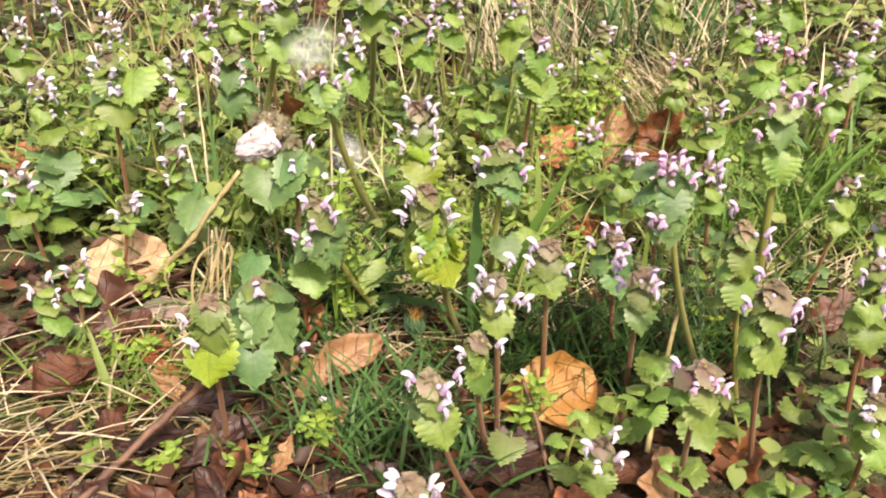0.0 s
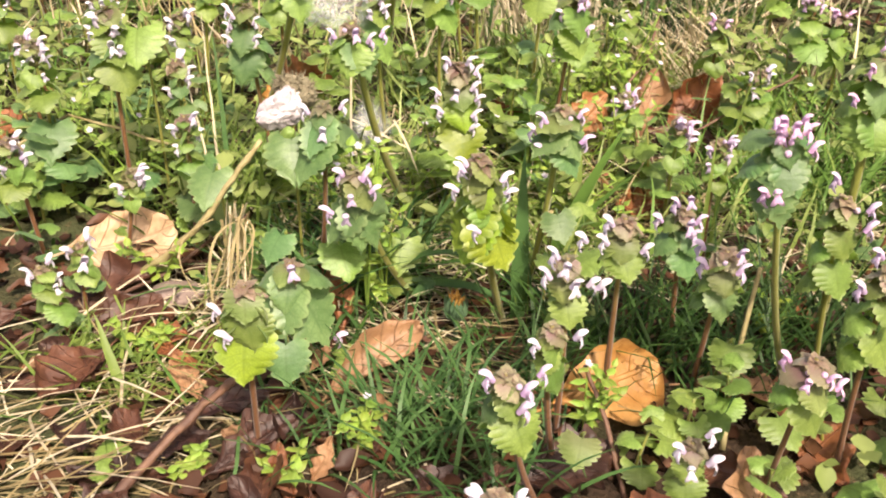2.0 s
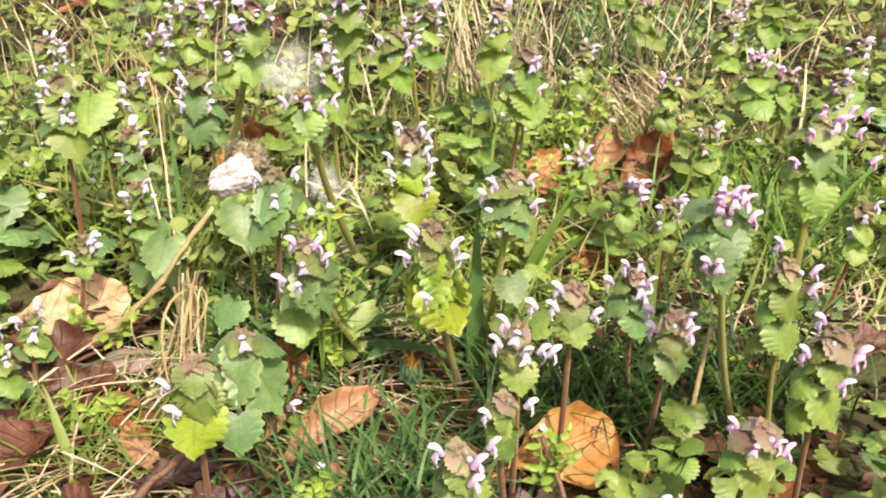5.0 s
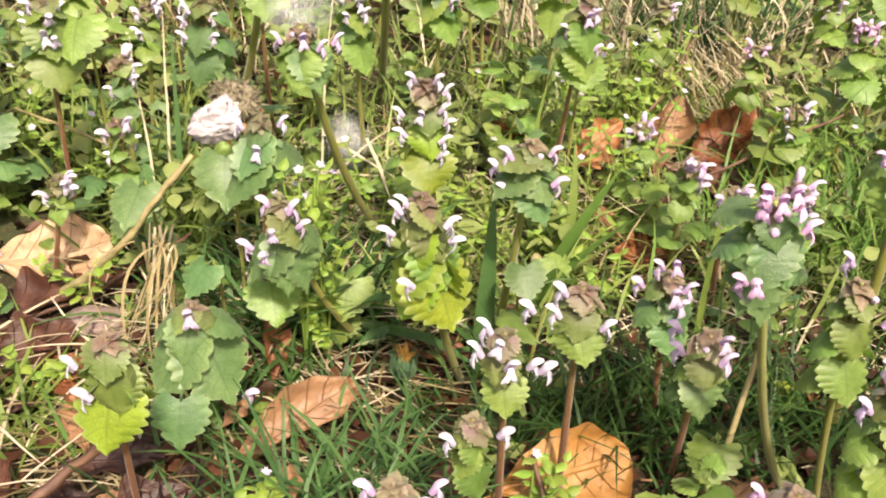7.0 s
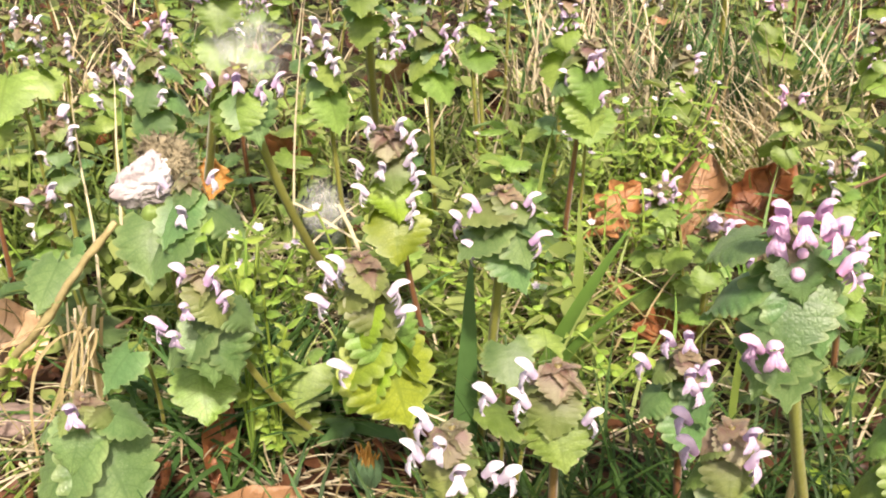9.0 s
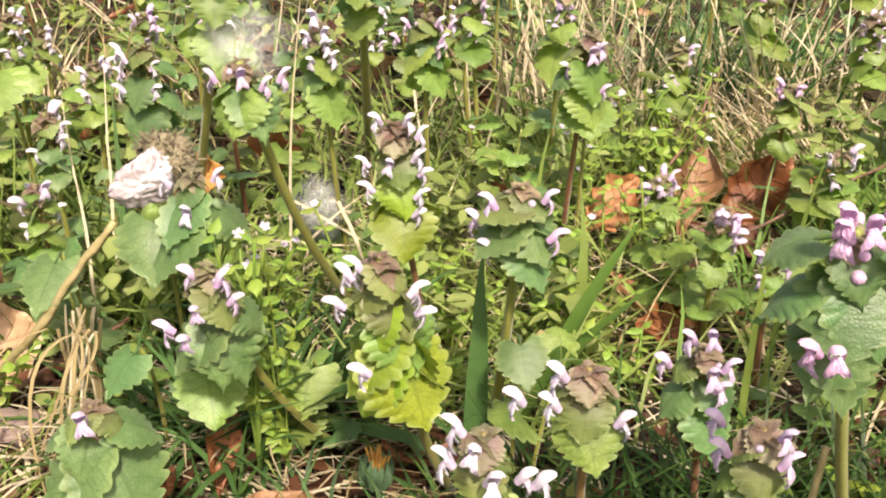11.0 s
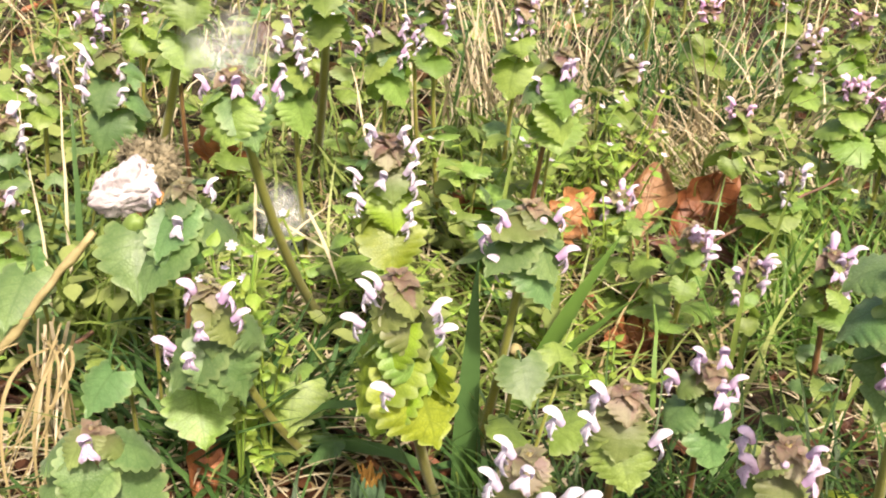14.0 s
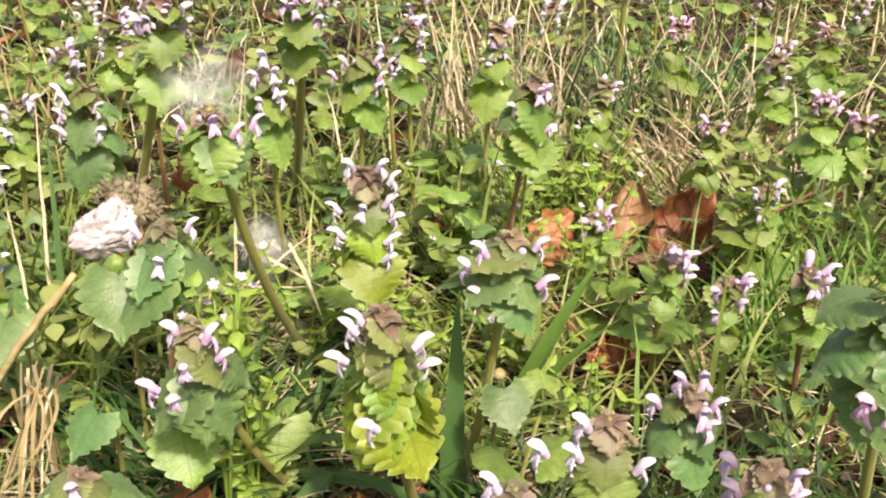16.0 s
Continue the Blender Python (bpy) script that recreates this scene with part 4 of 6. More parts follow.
nettle((0.152, 0.404, 0.153), (0.165, 0.425), 0.021, 0.046, 5, 8, "green", "green", PINK, 0, 0.0100, "stem_olive", seed=19, low=0, thick=0.0019, label="tall lilac-pink dead-nettle with large green leaves on an olive stem", leaves=((0.001, 176, 0.0125, -34, "olive"), (0.001, 2, 0.012, -34, "dark"), (0.003, 98, 0.0150, -24, "green"), (0.003, 262, 0.0150, -24, "green"), (0.009, 182, 0.0165, -50, "dark"), (0.009, 8, 0.016, -40, "green"), (0.013, 104, 0.0185, -40, "green"), (0.013, 262, 0.0185, -40, "dark"), (0.022, 160, 0.0190, -54, "green"), (0.022, 215, 0.0180, -56, "green"), (0.024, 20, 0.017, -40, "dark")), blooms=((0.1470, 0.3960, 0.1600, 137, 48), (0.1610, 0.4000, 0.1580, 265, 48), (0.1580, 0.3980, 0.1550, 243, 48), (0.1450, 0.3990, 0.1490, 105, 48), (0.1660, 0.4000, 0.1490, 265, 48), (0.1410, 0.4000, 0.1370, 95, 62), (0.1750, 0.4000, 0.1370, 265, 62), (0.1670, 0.4000, 0.1570, 265, 48), (0.1530, 0.3940, 0.1560, 201, 48),))
nettle((0.182, 0.350, 0.103), None, 0.021, 0.040, 5, 0, "green", "olive", LILAC, 7, 0.008, seed=20)
nettle((0.196, 0.376, 0.112), None, 0.020, 0.040, 5, 30, "green", "olive", LILAC, 6, 0.008, seed=21)
nettle((0.176, 0.315, 0.063), None, 0.020, 0.028, 5, 10, "green", "olive", WHITE, 6, 0.008, seed=22)
nettle((0.221, 0.479, 0.078), None, 0.018, 0.028, 5, 15, "green", "olive", WHITE, 3, 0.008, seed=23)
nettle((0.037, 0.436, 0.117), (0.028, 0.462), 0.023, 0.026, 4, 40, "green", "green", LILAC, 0, 0.0088, "stem_olive", seed=24, low=0, blooms=((0.0270, 0.4320, 0.1140, 95, 48), (0.0450, 0.4320, 0.1160, 265, 48), (0.0480, 0.4320, 0.1040, 265, 62), (0.0270, 0.4320, 0.1000, 95, 62), (0.0230, 0.4320, 0.1090, 95, 48),), thick=0.0014, spread=18, leaves=stack(220, (0.001, 0.0105, -28, "olive"), (0.003, 0.015, -16, "olive"), (0.0065, 0.018, -46, "dark"), (0.009, 0.019, -30, "dark"), (0.014, 0.0185, -50, "dark")))
nettle((0.146, 0.476, 0.088), None, 0.017, 0.030, 5, 10, "green", "olive", LILAC, 5, 0.0075, seed=25)
nettle((0.114, 0.522, 0.075), (0.116, 0.532), 0.015, 0.028, 5, 0, "green", "olive", LILAC, 5, 0.0078, seed=26)
nettle((0.127, 0.495, 0.075), None, 0.015, 0.028, 5, 20, "green", "olive", LILAC, 5, 0.0072, seed=27)
nettle((-0.066, 0.463, 0.107), (-0.074, 0.480), 0.026, 0.036, 5, 35, "dark", "dark", WHITE, 0, 0.0082, seed=28, label="dead-nettle with dark toothed leaves beside a pale seed head", leaves=((0.003, 165, 0.011, -40, "dark"), (0.006, 150, 0.02, -42, "dark"), (0.008, 195, 0.024, -46, "dark"), (0.008, 245, 0.021, -35, "dark"), (0.011, 135, 0.028, -48, "dark"), (0.01, 20, 0.02, -30, "dark")), blooms=((-0.0560, 0.4590, 0.1080, 265, 48), (-0.0660, 0.4520, 0.0980, 169, 48), (-0.0750, 0.4590, 0.1060, 95, 48),))
nettle((-0.165, 0.495, 0.058), None, 0.013, 0.018, 5, 0, "green", "olive", WHITE, 4, 0.0075, seed=29)
nettle((-0.179, 0.448, 0.044), None, 0.014, 0.018, 5, 20, "green", "green", WHITE, 3, 0.006, seed=30)
nettle((-0.189, 0.421, 0.048), None, 0.020, 0.022, 5, 40, "green", "green", WHITE, 3, 0.006, seed=31)
nettle((-0.222, 0.493, 0.075), None, 0.018, 0.030, 5, 0, "green", "olive", WHITE, 6, 0.008, seed=32)
nettle((-0.176, 0.531, 0.128), None, 0.024, 0.036, 5, 0, "green", "olive", WHITE, 9, 0.0085, seed=33, leaves=stack(222, (0.001, 0.0105, -36, "olive"), (0.004, 0.0135, -34, "green"), (0.010, 0.0190, -48, "green"), (0.014, 0.0200, -40, "dark"), (0.021, 0.0230, -48, "green")))
nettle((-0.146, 0.534, 0.100), None, 0.019, 0.030, 5, 25, "dark", "olive", WHITE, 4, 0.0075, seed=34)
nettle((-0.137, 0.499, 0.085), None, 0.017, 0.034, 5, 10, "green", "green", WHITE, 3, 0.007, seed=35)
nettle((-0.112, 0.556, 0.122), (-0.100, 0.570), 0.025, 0.038, 5, 12, "dark", "dark", WHITE, 0, 0.0085, seed=36, label="white-flowered dead-nettle with dark green hanging leaves", leaves=stack(160, (0.001, 0.0105, -34, "olive"), (0.004, 0.0140, -32, "dark"), (0.010, 0.0180, -48, "dark"), (0.014, 0.0190, -40, "dark"), (0.021, 0.0220, -52, "dark"), (0.028, 0.0210, -46, "dark")), blooms=((-0.1220, 0.5520, 0.1210, 95, 48), (-0.1200, 0.5510, 0.1180, 105, 48), (-0.1220, 0.5520, 0.1120, 95, 48), (-0.1060, 0.5510, 0.1150, 254, 48), (-0.1060, 0.5500, 0.1060, 243, 62), (-0.1230, 0.5520, 0.1050, 95, 62),))
nettle((-0.163, 0.626, 0.094), None, 0.018, 0.030, 5, 0, "green", "olive", WHITE, 7, 0.0085, seed=37)
nettle((-0.158, 0.683, 0.104), None, 0.018, 0.030, 5, 30, "green", "olive", LILAC, 6, 0.0085, seed=38)
nettle((-0.081, 0.560, 0.158), (-0.132, 0.636), 0.025, 0.052, 5, 10, "green", "green", LILAC, 8, 0.009, "stem_olive", seed=39, thick=0.0018, low=0, label="tall leafy dead-nettle on a thick olive stem", leaves=stack(205, (0.004, 0.0106, -36, "green"), (0.008, 0.0129, -34, "dark"), (0.015, 0.0160, -46, "green"), (0.023, 0.0175, -40, "dark"), (0.033, 0.0175, -48, "green")))
nettle((-0.046, 0.580, 0.126), None, 0.019, 0.036, 5, 15, "green", "olive", WHITE, 0, 0.0085, seed=40, leaves=stack(226, (0.001, 0.0095, -34, "olive"), (0.005, 0.0120, -32, "olive"), (0.011, 0.0150, -46, "green"), (0.016, 0.0170, -40, "dark"), (0.024, 0.0190, -50, "green")), blooms=((-0.0510, 0.5730, 0.1230, 126, 48), (-0.0420, 0.5720, 0.1250, 222, 48), (-0.0410, 0.5730, 0.1190, 233, 48), (-0.0390, 0.5750, 0.1140, 254, 48), (-0.0490, 0.5710, 0.1130, 148, 62), (-0.0470, 0.5700, 0.1320, 158, 48),))
nettle((-0.008, 0.652, 0.114), (-0.006, 0.662), 0.022, 0.036, 5, 8, "green", "olive", LILAC, 0, 0.0090, seed=41, leaves=stack(228, (0.001, 0.0105, -30, "olive"), (0.004, 0.0135, -28, "olive"), (0.009, 0.0180, -50, "dark"), (0.013, 0.0185, -38, "green"), (0.021, 0.0200, -50, "green")), blooms=((-0.0180, 0.6480, 0.1110, 95, 48), (-0.0230, 0.6480, 0.1040, 95, 48), (-0.0000, 0.6480, 0.1120, 265, 48), (0.0060, 0.6480, 0.1110, 265, 48), (0.0020, 0.6480, 0.1040, 265, 48), (0.0000, 0.6480, 0.0990, 265, 62),))
nettle((-0.034, 0.620, 0.150), (-0.050, 0.745), 0.026, 0.040, 5, 20, "green", "green", LILAC, 6, 0.009, "stem_olive", seed=42, thick=0.0020, low=0, label="tall dead-nettle with pale green hanging leaves", leaves=stack(165, (0.004, 0.0106, -36, "green"), (0.008, 0.0129, -34, "dark"), (0.015, 0.0160, -46, "green"), (0.023, 0.0175, -40, "dark"), (0.033, 0.0175, -48, "green")))
nettle((0.014, 0.667, 0.126), None, 0.0240, 0.038, 5, 15, "green", "olive", LILAC, 8, 0.0115, seed=43)
nettle((0.059, 0.673, 0.125), (0.056, 0.690), 0.0250, 0.040, 5, -10, "green", "olive", LILAC, 7, 0.0125, "stem_olive", seed=44)
nettle((0.066, 0.590, 0.122), (0.060, 0.615), 0.023, 0.034, 5, 0, "green", "olive", LILAC, 0, 0.0100, seed=45, leaves=stack(216, (0.001, 0.011, -30, "crown"), (0.004, 0.014, -26, "olive"), (0.009, 0.02, -46, "green"), (0.012, 0.02, -34, "dark"), (0.02, 0.02, -50, "green")), blooms=((0.0560, 0.5860, 0.1090, 95, 62), (0.0710, 0.5830, 0.1180, 233, 48), (0.0740, 0.5860, 0.1000, 264, 62), (0.0670, 0.5800, 0.1170, 201, 48),))
nettle((0.125, 0.710, 0.087), None, 0.0220, 0.034, 5, 10, "green", "olive", LILAC, 4, 0.0135, seed=46, label="dead-nettle with a dull dried purple-brown top")
nettle((0.184, 0.608, 0.068), None, 0.015, 0.028, 5, 0, "green", "green", WHITE, 6, 0.007, seed=47)
nettle((0.168, 0.646, 0.086), None, 0.0200, 0.032, 5, 20, "green", "olive", PINK, 3, 0.0110, seed=48)
nettle((0.226, 0.653, 0.099), None, 0.0240, 0.038, 5, 0, "green", "olive", PINK, 9, 0.0150, seed=49)
nettle((0.238, 0.751, 0.095), None, 0.0260, 0.040, 5, 20, "green", "olive", LILAC, 7, 0.0135, seed=50)
nettle((0.302, 0.822, 0.100), None, 0.0260, 0.040, 5, 0, "green", "olive", PINK, 7, 0.0160, seed=51)
nettle((0.183, 0.772, 0.110), None, 0.0280, 0.042, 5, 10, "green", "olive", PINK, 10, 0.0155, seed=52)
nettle((0.166, 0.850, 0.165), (0.172, 0.868), 0.026, 0.040, 5, 0, "green", "green", LILAC, 6, 0.009, "stem_olive", seed=53, thick=0.0020, low=0, label="tall dead-nettle on a thick yellow-green stem", leaves=stack(180, (0.004, 0.0106, -36, "green"), (0.008, 0.0129, -34, "dark"), (0.015, 0.0160, -46, "green"), (0.023, 0.0175, -40, "dark"), (0.033, 0.0175, -48, "green")))
nettle((0.288, 0.909, 0.105), None, 0.0270, 0.042, 5, 0, "green", "olive", LILAC, 8, 0.0140, seed=54)
nettle((0.248, 0.655, 0.088), None, 0.0220, 0.036, 5, 30, "green", "olive", PINK, 5, 0.0130, seed=55)
nettle((0.270, 0.625, 0.094), None, 0.0240, 0.040, 5, 0, "green", "olive", LILAC, 9, 0.0130, seed=56)
nettle((0.296, 0.664, 0.104), None, 0.0240, 0.040, 5, 15, "green", "olive", LILAC, 9, 0.0135, seed=57)
nettle((0.105, 0.612, 0.050), None, 0.015, 0.022, 5, 0, "green", "green", LILAC, 5, 0.0090, seed=58)
nettle((-0.139, 0.712, 0.115), None, 0.0240, 0.036, 5, 0, "green", "olive", LILAC, 8, 0.0110, seed=59)
nettle((-0.252, 0.609, 0.085), None, 0.018, 0.030, 5, 10, "green", "olive", WHITE, 6, 0.0085, seed=60)
nettle((-0.291, 0.688, 0.095), None, 0.0230, 0.036, 5, 10, "green", "olive", WHITE, 6, 0.0105, seed=61)
nettle((-0.224, 0.670, 0.105), None, 0.0230, 0.036, 5, 40, "green", "olive", WHITE, 7, 0.0105, seed=62)
nettle((-0.105, 0.640, 0.122), None, 0.0230, 0.036, 5, 10, "green", "olive", WHITE, 8, 0.0105, seed=63)
nettle((-0.227, 0.560, 0.100), None, 0.024, 0.036, 5, 10, "green", "olive", WHITE, 5, 0.0085, seed=64)

# farther plants, spread over the rest of the patch
r = random.Random(23)
taken = [(o.location.x, o.location.y) for o in scene.collection.objects if o.name.startswith("dead_nettle")]
far = 0
for n in range(1500):
    x, y = r.uniform(-0.75, 0.95), r.uniform(0.45, 1.75)
    if far >= 165:
        break
    if -0.24 < x < 0.27 and y < 0.70 or abs(x) > 0.3 and y < 0.5:
        continue
    if any((x - a) ** 2 + (y - b) ** 2 < (0.043 if y < 1.1 else 0.060) ** 2 for a, b in taken):
        continue
    taken.append((x, y))
    far += 1
    nettle((x, y, r.uniform(0.075, 0.125)), None, r.uniform(0.016, 0.022), r.uniform(0.026, 0.038), 3, r.uniform(-45, 45), r.choice(("green", "green", "dark", "green")), "olive", r.choice((WHITE, LILAC, LILAC, WHITE, LILAC)), r.randint(5, 11), r.uniform(0.008, 0.0105), seed=100 + n, low=1)


# ---- leafy shoots without flowers ----
def shoot(x, y, height, leaf, tone, pairs, seed, label="leafy green nettle shoot without flowers"):
    r = random.Random(seed)
    ob = thing("nettle_shoot", Matrix.Translation((x, y, ground_height(x, y) - 0.002)), label, "plant", "young shoots in the grass")
    end = Vector((r.uniform(-0.01, 0.01), r.uniform(-0.01, 0.006), height))
    path = [bezier(Vector((0, 0, 0)), Vector((end.x * 0.3, end.y * 0.3, height * 0.6)), end, i / 6) for i in range(7)]
    v, f, u = tube(path, [0.0009 - 0.00005 * i for i in range(7)], 5)
    piece("stem", mesh_of("stem", v, f, M["stem_olive"], u), ob)
    for k in range(pairs):
        t = 1 - k / max(1, pairs) * 0.8
        at = bezier(Vector((0, 0, 0)), Vector((end.x * 0.3, end.y * 0.3, height * 0.6)), end, t)
        az = r.uniform(0, 360) if k == 0 else az + 90 + r.uniform(-20, 20)
        for side in (0, 180):
            size = leaf * (0.55 + 0.5 * min(1, k / 2)) * r.uniform(0.8, 1.15)
            pool = LEAF[tone] if k < 3 and r.random() < 0.5 else ROUND[0:3] if tone != "dark" else ROUND[3:6]
            piece("leaf", r.choice(pool), ob, Matrix.Translation(at) @ pose(0, 0, 0, 0, 0, az + side) @ pose(0, 0, 0, r.uniform(-25, 30) + (35 if k == 0 else 0), r.uniform(-15, 15)) @ Matrix.Scale(size, 4))
    return ob


shoot(-0.030, 0.466, 0.036, 0.026, "green", 2, 1, "round wrinkled nettle leaves on a low shoot")
shoot(0.042, 0.432, 0.060, 0.026, "green", 2, 2, "heart-shaped pale green nettle leaf beside a broad grass blade")
shoot(-0.126, 0.497, 0.052, 0.028, "dark", 2, 3, "rounded dark green nettle leaf by a dead stalk")
shoot(0.106, 0.372, 0.032, 0.017, "green", 3, 4)
shoot(0.082, 0.350, 0.030, 0.016, "green", 3, 5)
shoot(0.060, 0.338, 0.028, 0.016, "green", 3, 6)
shoot(0.108, 0.323, 0.028, 0.021, "green", 2, 7)
shoot(0.143, 0.354, 0.024, 0.018, "green", 2, 8)
shoot(0.174, 0.374, 0.026, 0.018, "green", 2, 9)
shoot(0.173, 0.338, 0.020, 0.018, "green", 3, 10)
shoot(0.150, 0.310, 0.022, 0.018, "green", 3, 12)
shoot(-0.223, 0.554, 0.052, 0.028, "dark", 3, 11)
shoot(0.120, 0.540, 0.050, 0.018, "green", 3, 13)
shoot(0.150, 0.434, 0.020, 0.018, "yellow", 2, 14, "small yellowing nettle shoot in the shade")
shoot(-0.150, 0.350, 0.010, 0.020, "green", 2, 15)
r = random.Random(37)
for n in range(64):
    x, y = r.uniform(-0.32, 0.42), r.uniform(0.56, 1.15)
    shoot(x, y, r.uniform(0.03, 0.075), r.uniform(0.016, 0.024), r.choice(("green", "green", "olive", "dark")), r.randint(3, 5), 1500 + n)
r = random.Random(31)
made = 0
for n in range(900):
    x, y = r.uniform(-0.36, 0.42), r.uniform(0.33, 1.05)
    thin = x < -0.03 and y < 0.45 or abs(x + 0.02) < 0.05 and y < 0.47
    if thin and r.random() < 0.93 or y < 0.47 and r.random() < 0.55:
        continue
    if made >= 84:
        break
    if open_litter(x, y):
        continue
    if y < 0.46 and x > 0.02 and r.random() < 0.75:
        continue
    made += 1
    shoot(x, y, r.uniform(0.015, 0.055), r.uniform(0.012, 0.022), r.choice(("green", "green", "dark", "yellow" if r.random() < 0.2 else "green")), r.randint(2, 4), 400 + n)


def lone_leaf(x, y, z, size, az, pitch, tone, kind, seed):
    """One large nettle leaf on its own stalk."""
    r = random.Random(seed)
    ob = thing("nettle_leaf", Matrix.Translation((x, y + 0.012, ground_height(x, y))), "single wrinkled heart-shaped nettle leaf on a stalk", "plant", "single nettle leaves")
    top = Vector((0, -0.012, z))
    v, f, u = tube([bezier(Vector((0, 0, -0.002)), Vector((0, 0, z * 0.7)), top, i / 6) for i in range(7)], [0.0008] * 7, 5)
    piece("stalk", mesh_of("stalk", v, f, M["stem_olive"], u), ob)
    piece("leaf", LEAF[tone][kind], ob, Matrix.Translation(top) @ pose(0, 0, 0, 0, 0, az) @ pose(0, 0, 0, pitch, r.uniform(-6, 6)) @ Matrix.Scale(size, 4))
    return ob


lone_leaf(-0.031, 0.462, 0.042, 0.021, 176, -46, "green", 0, 1)
lone_leaf(0.038, 0.440, 0.066, 0.0185, 190, -34, "dark", 0, 2)
lone_leaf(-0.119, 0.474, 0.070, 0.025, 170, -35, "dark", 0, 3)
lone_leaf(-0.223, 0.560, 0.058, 0.030, 185, -35, "dark", 1, 4)
lone_leaf(-0.163, 0.540, 0.118, 0.026, 178, -40, "green", 0, 5)
lone_leaf(0.106, 0.378, 0.036, 0.018, 160, -30, "green", 0, 6)
lone_leaf(-0.060, 0.440, 0.052, 0.022, 200, -30, "green", 1, 7)
lone_leaf(-0.085, 0.448, 0.050, 0.020, 150, -28, "dark", 1, 8)
lone_leaf(-0.082, 0.470, 0.090, 0.028, 188, -40, "dark", 1, 9)
lone_leaf(-0.078, 0.378, 0.042, 0.0225, 190, -52, "dark", 1, 14)
lone_leaf(0.150, 0.560, 0.040, 0.018, 190, -30, "green", 1, 10)
lone_leaf(0.068, 0.600, 0.092, 0.024, 180, -25, "green", 0, 11)
lone_leaf(0.118, 0.352, 0.020, 0.018, 200, -20, "green", 0, 12)
lone_leaf(0.036, 0.326, 0.036, 0.015, 160, -20, "olive", 2, 13)

# ---- chickweed ----
def chickweed(x, y, z, spread, seed, blooms=3):
    """A bright yellow-green sprig: thin stems, small pointed leaves in pairs, tiny white star flowers."""
    r = random.Random(seed)
    ob = thing("chickweed", Matrix.Translation((x, y, ground_height(x, y))), "bright yellow-green chickweed sprig with small pointed leaves", "plant", "chickweed sprigs")
    for s in range(4):
        a = r.uniform(0, 6.28)
        end = Vector((math.cos(a) * spread, math.sin(a) * spread * 0.7, z * r.uniform(0.75, 1.1)))
        mid = Vector((end.x * 0.2, end.y * 0.2, z * 0.6))
        path = [bezier(Vector((0, 0, -0.002)), mid, end, i / 6) for i in range(7)]
        v, f, u = tube(path, [0.0005] * 7, 4)
        piece("stem", mesh_of("stem", v, f, M["chick"], u), ob)
        for k in range(5):
            at = bezier(Vector((0, 0, 0)), mid, end, 1 - k * 0.16)
            az = r.uniform(0, 360)
            for side in (0, 180):
                piece("leaf", r.choice(CHICK), ob, Matrix.Translation(at) @ pose(0, 0, 0, 0, 0, az + side) @ pose(0, 0, 0, r.uniform(0, 55) if k == 0 else r.uniform(-20, 35)) @ Matrix.Scale(r.uniform(0.0045, 0.0085), 4))
        if s < blooms:
            piece("star_flower", STAR, ob, Matrix.Translation(end + Vector((0, 0, 0.002))) @ pose(0, 0, 0, r.uniform(10, 40), 0, r.uniform(0, 90)) @ Matrix.Scale(0.0023, 4))
    return ob


CHICK = []
for k in range(3):
    s = leaf_shape(rng, 15 + 20 * k, 0.30, 0.10, teeth=0, rows=9, cols=5, notch=0.03, tip=1.3, cup=0.2)
    CHICK.append(mesh_of("leaf", s[0], s[1], M["chick"], s[2]))
h = Heap()
for q in range(5):
    for side in (-12, 12):
        s = leaf_shape(rng, 10, 0.20, 0.05, teeth=0, rows=6, cols=3, notch=0.0, tip=1.0, cup=0.1, wave=0.0)
        h.add(*s, pose(0, 0, 0, 0, 0, q * 72 + side) @ pose(0, 0, 0, 20))
STAR = h.mesh("star_flower", M["white"])
chickweed(0.124, 0.675, 0.072, 0.022, 1)
chickweed(-0.066, 0.520, 0.052, 0.020, 2)
chickweed(0.043, 0.358, 0.036, 0.012, 3, 1)
chickweed(-0.231, 0.597, 0.052, 0.022, 4, 4)
chickweed(-0.113, 0.338, 0.012, 0.010, 5, 0)
chickweed(-0.050, 0.537, 0.048, 0.022, 7, 2)
chickweed(-0.046, 0.350, 0.024, 0.008, 8, 1)
chickweed(-0.074, 0.336, 0.014, 0.010, 6, 0)
chickweed(-0.150, 0.418, 0.020, 0.012, 17, 0)
chickweed(-0.048, 0.446, 0.094, 0.014, 18, 2)
chickweed(-0.040, 0.452, 0.082, 0.012, 19, 1)
chickweed(0.080, 0.600, 0.040, 0.030, 9, 1)
chickweed(0.050, 0.620, 0.040, 0.026, 10, 1)
chickweed(-0.038, 0.450, 0.030, 0.014, 11, 1)
chickweed(0.200, 0.620, 0.060, 0.022, 12, 2)
chickweed(-0.180, 0.560, 0.050, 0.024, 13, 2)
chickweed(-0.150, 0.470, 0.030, 0.018, 14, 0)
chickweed(0.040, 0.540, 0.035, 0.026, 15, 0)
chickweed(0.117, 0.640, 0.066, 0.016, 46, 2)
chickweed(0.098, 0.590, 0.060, 0.022, 45, 1)
chickweed(0.012, 0.535, 0.034, 0.022, 44, 0)
chickweed(0.050, 0.575, 0.045, 0.022, 43, 1)
chickweed(0.085, 0.500, 0.030, 0.022, 42, 0)
chickweed(0.064, 0.530, 0.036, 0.022, 41, 1)
chickweed(0.020, 0.500, 0.030, 0.022, 40, 0)
chickweed(0.002, 0.560, 0.040, 0.024, 16, 1)
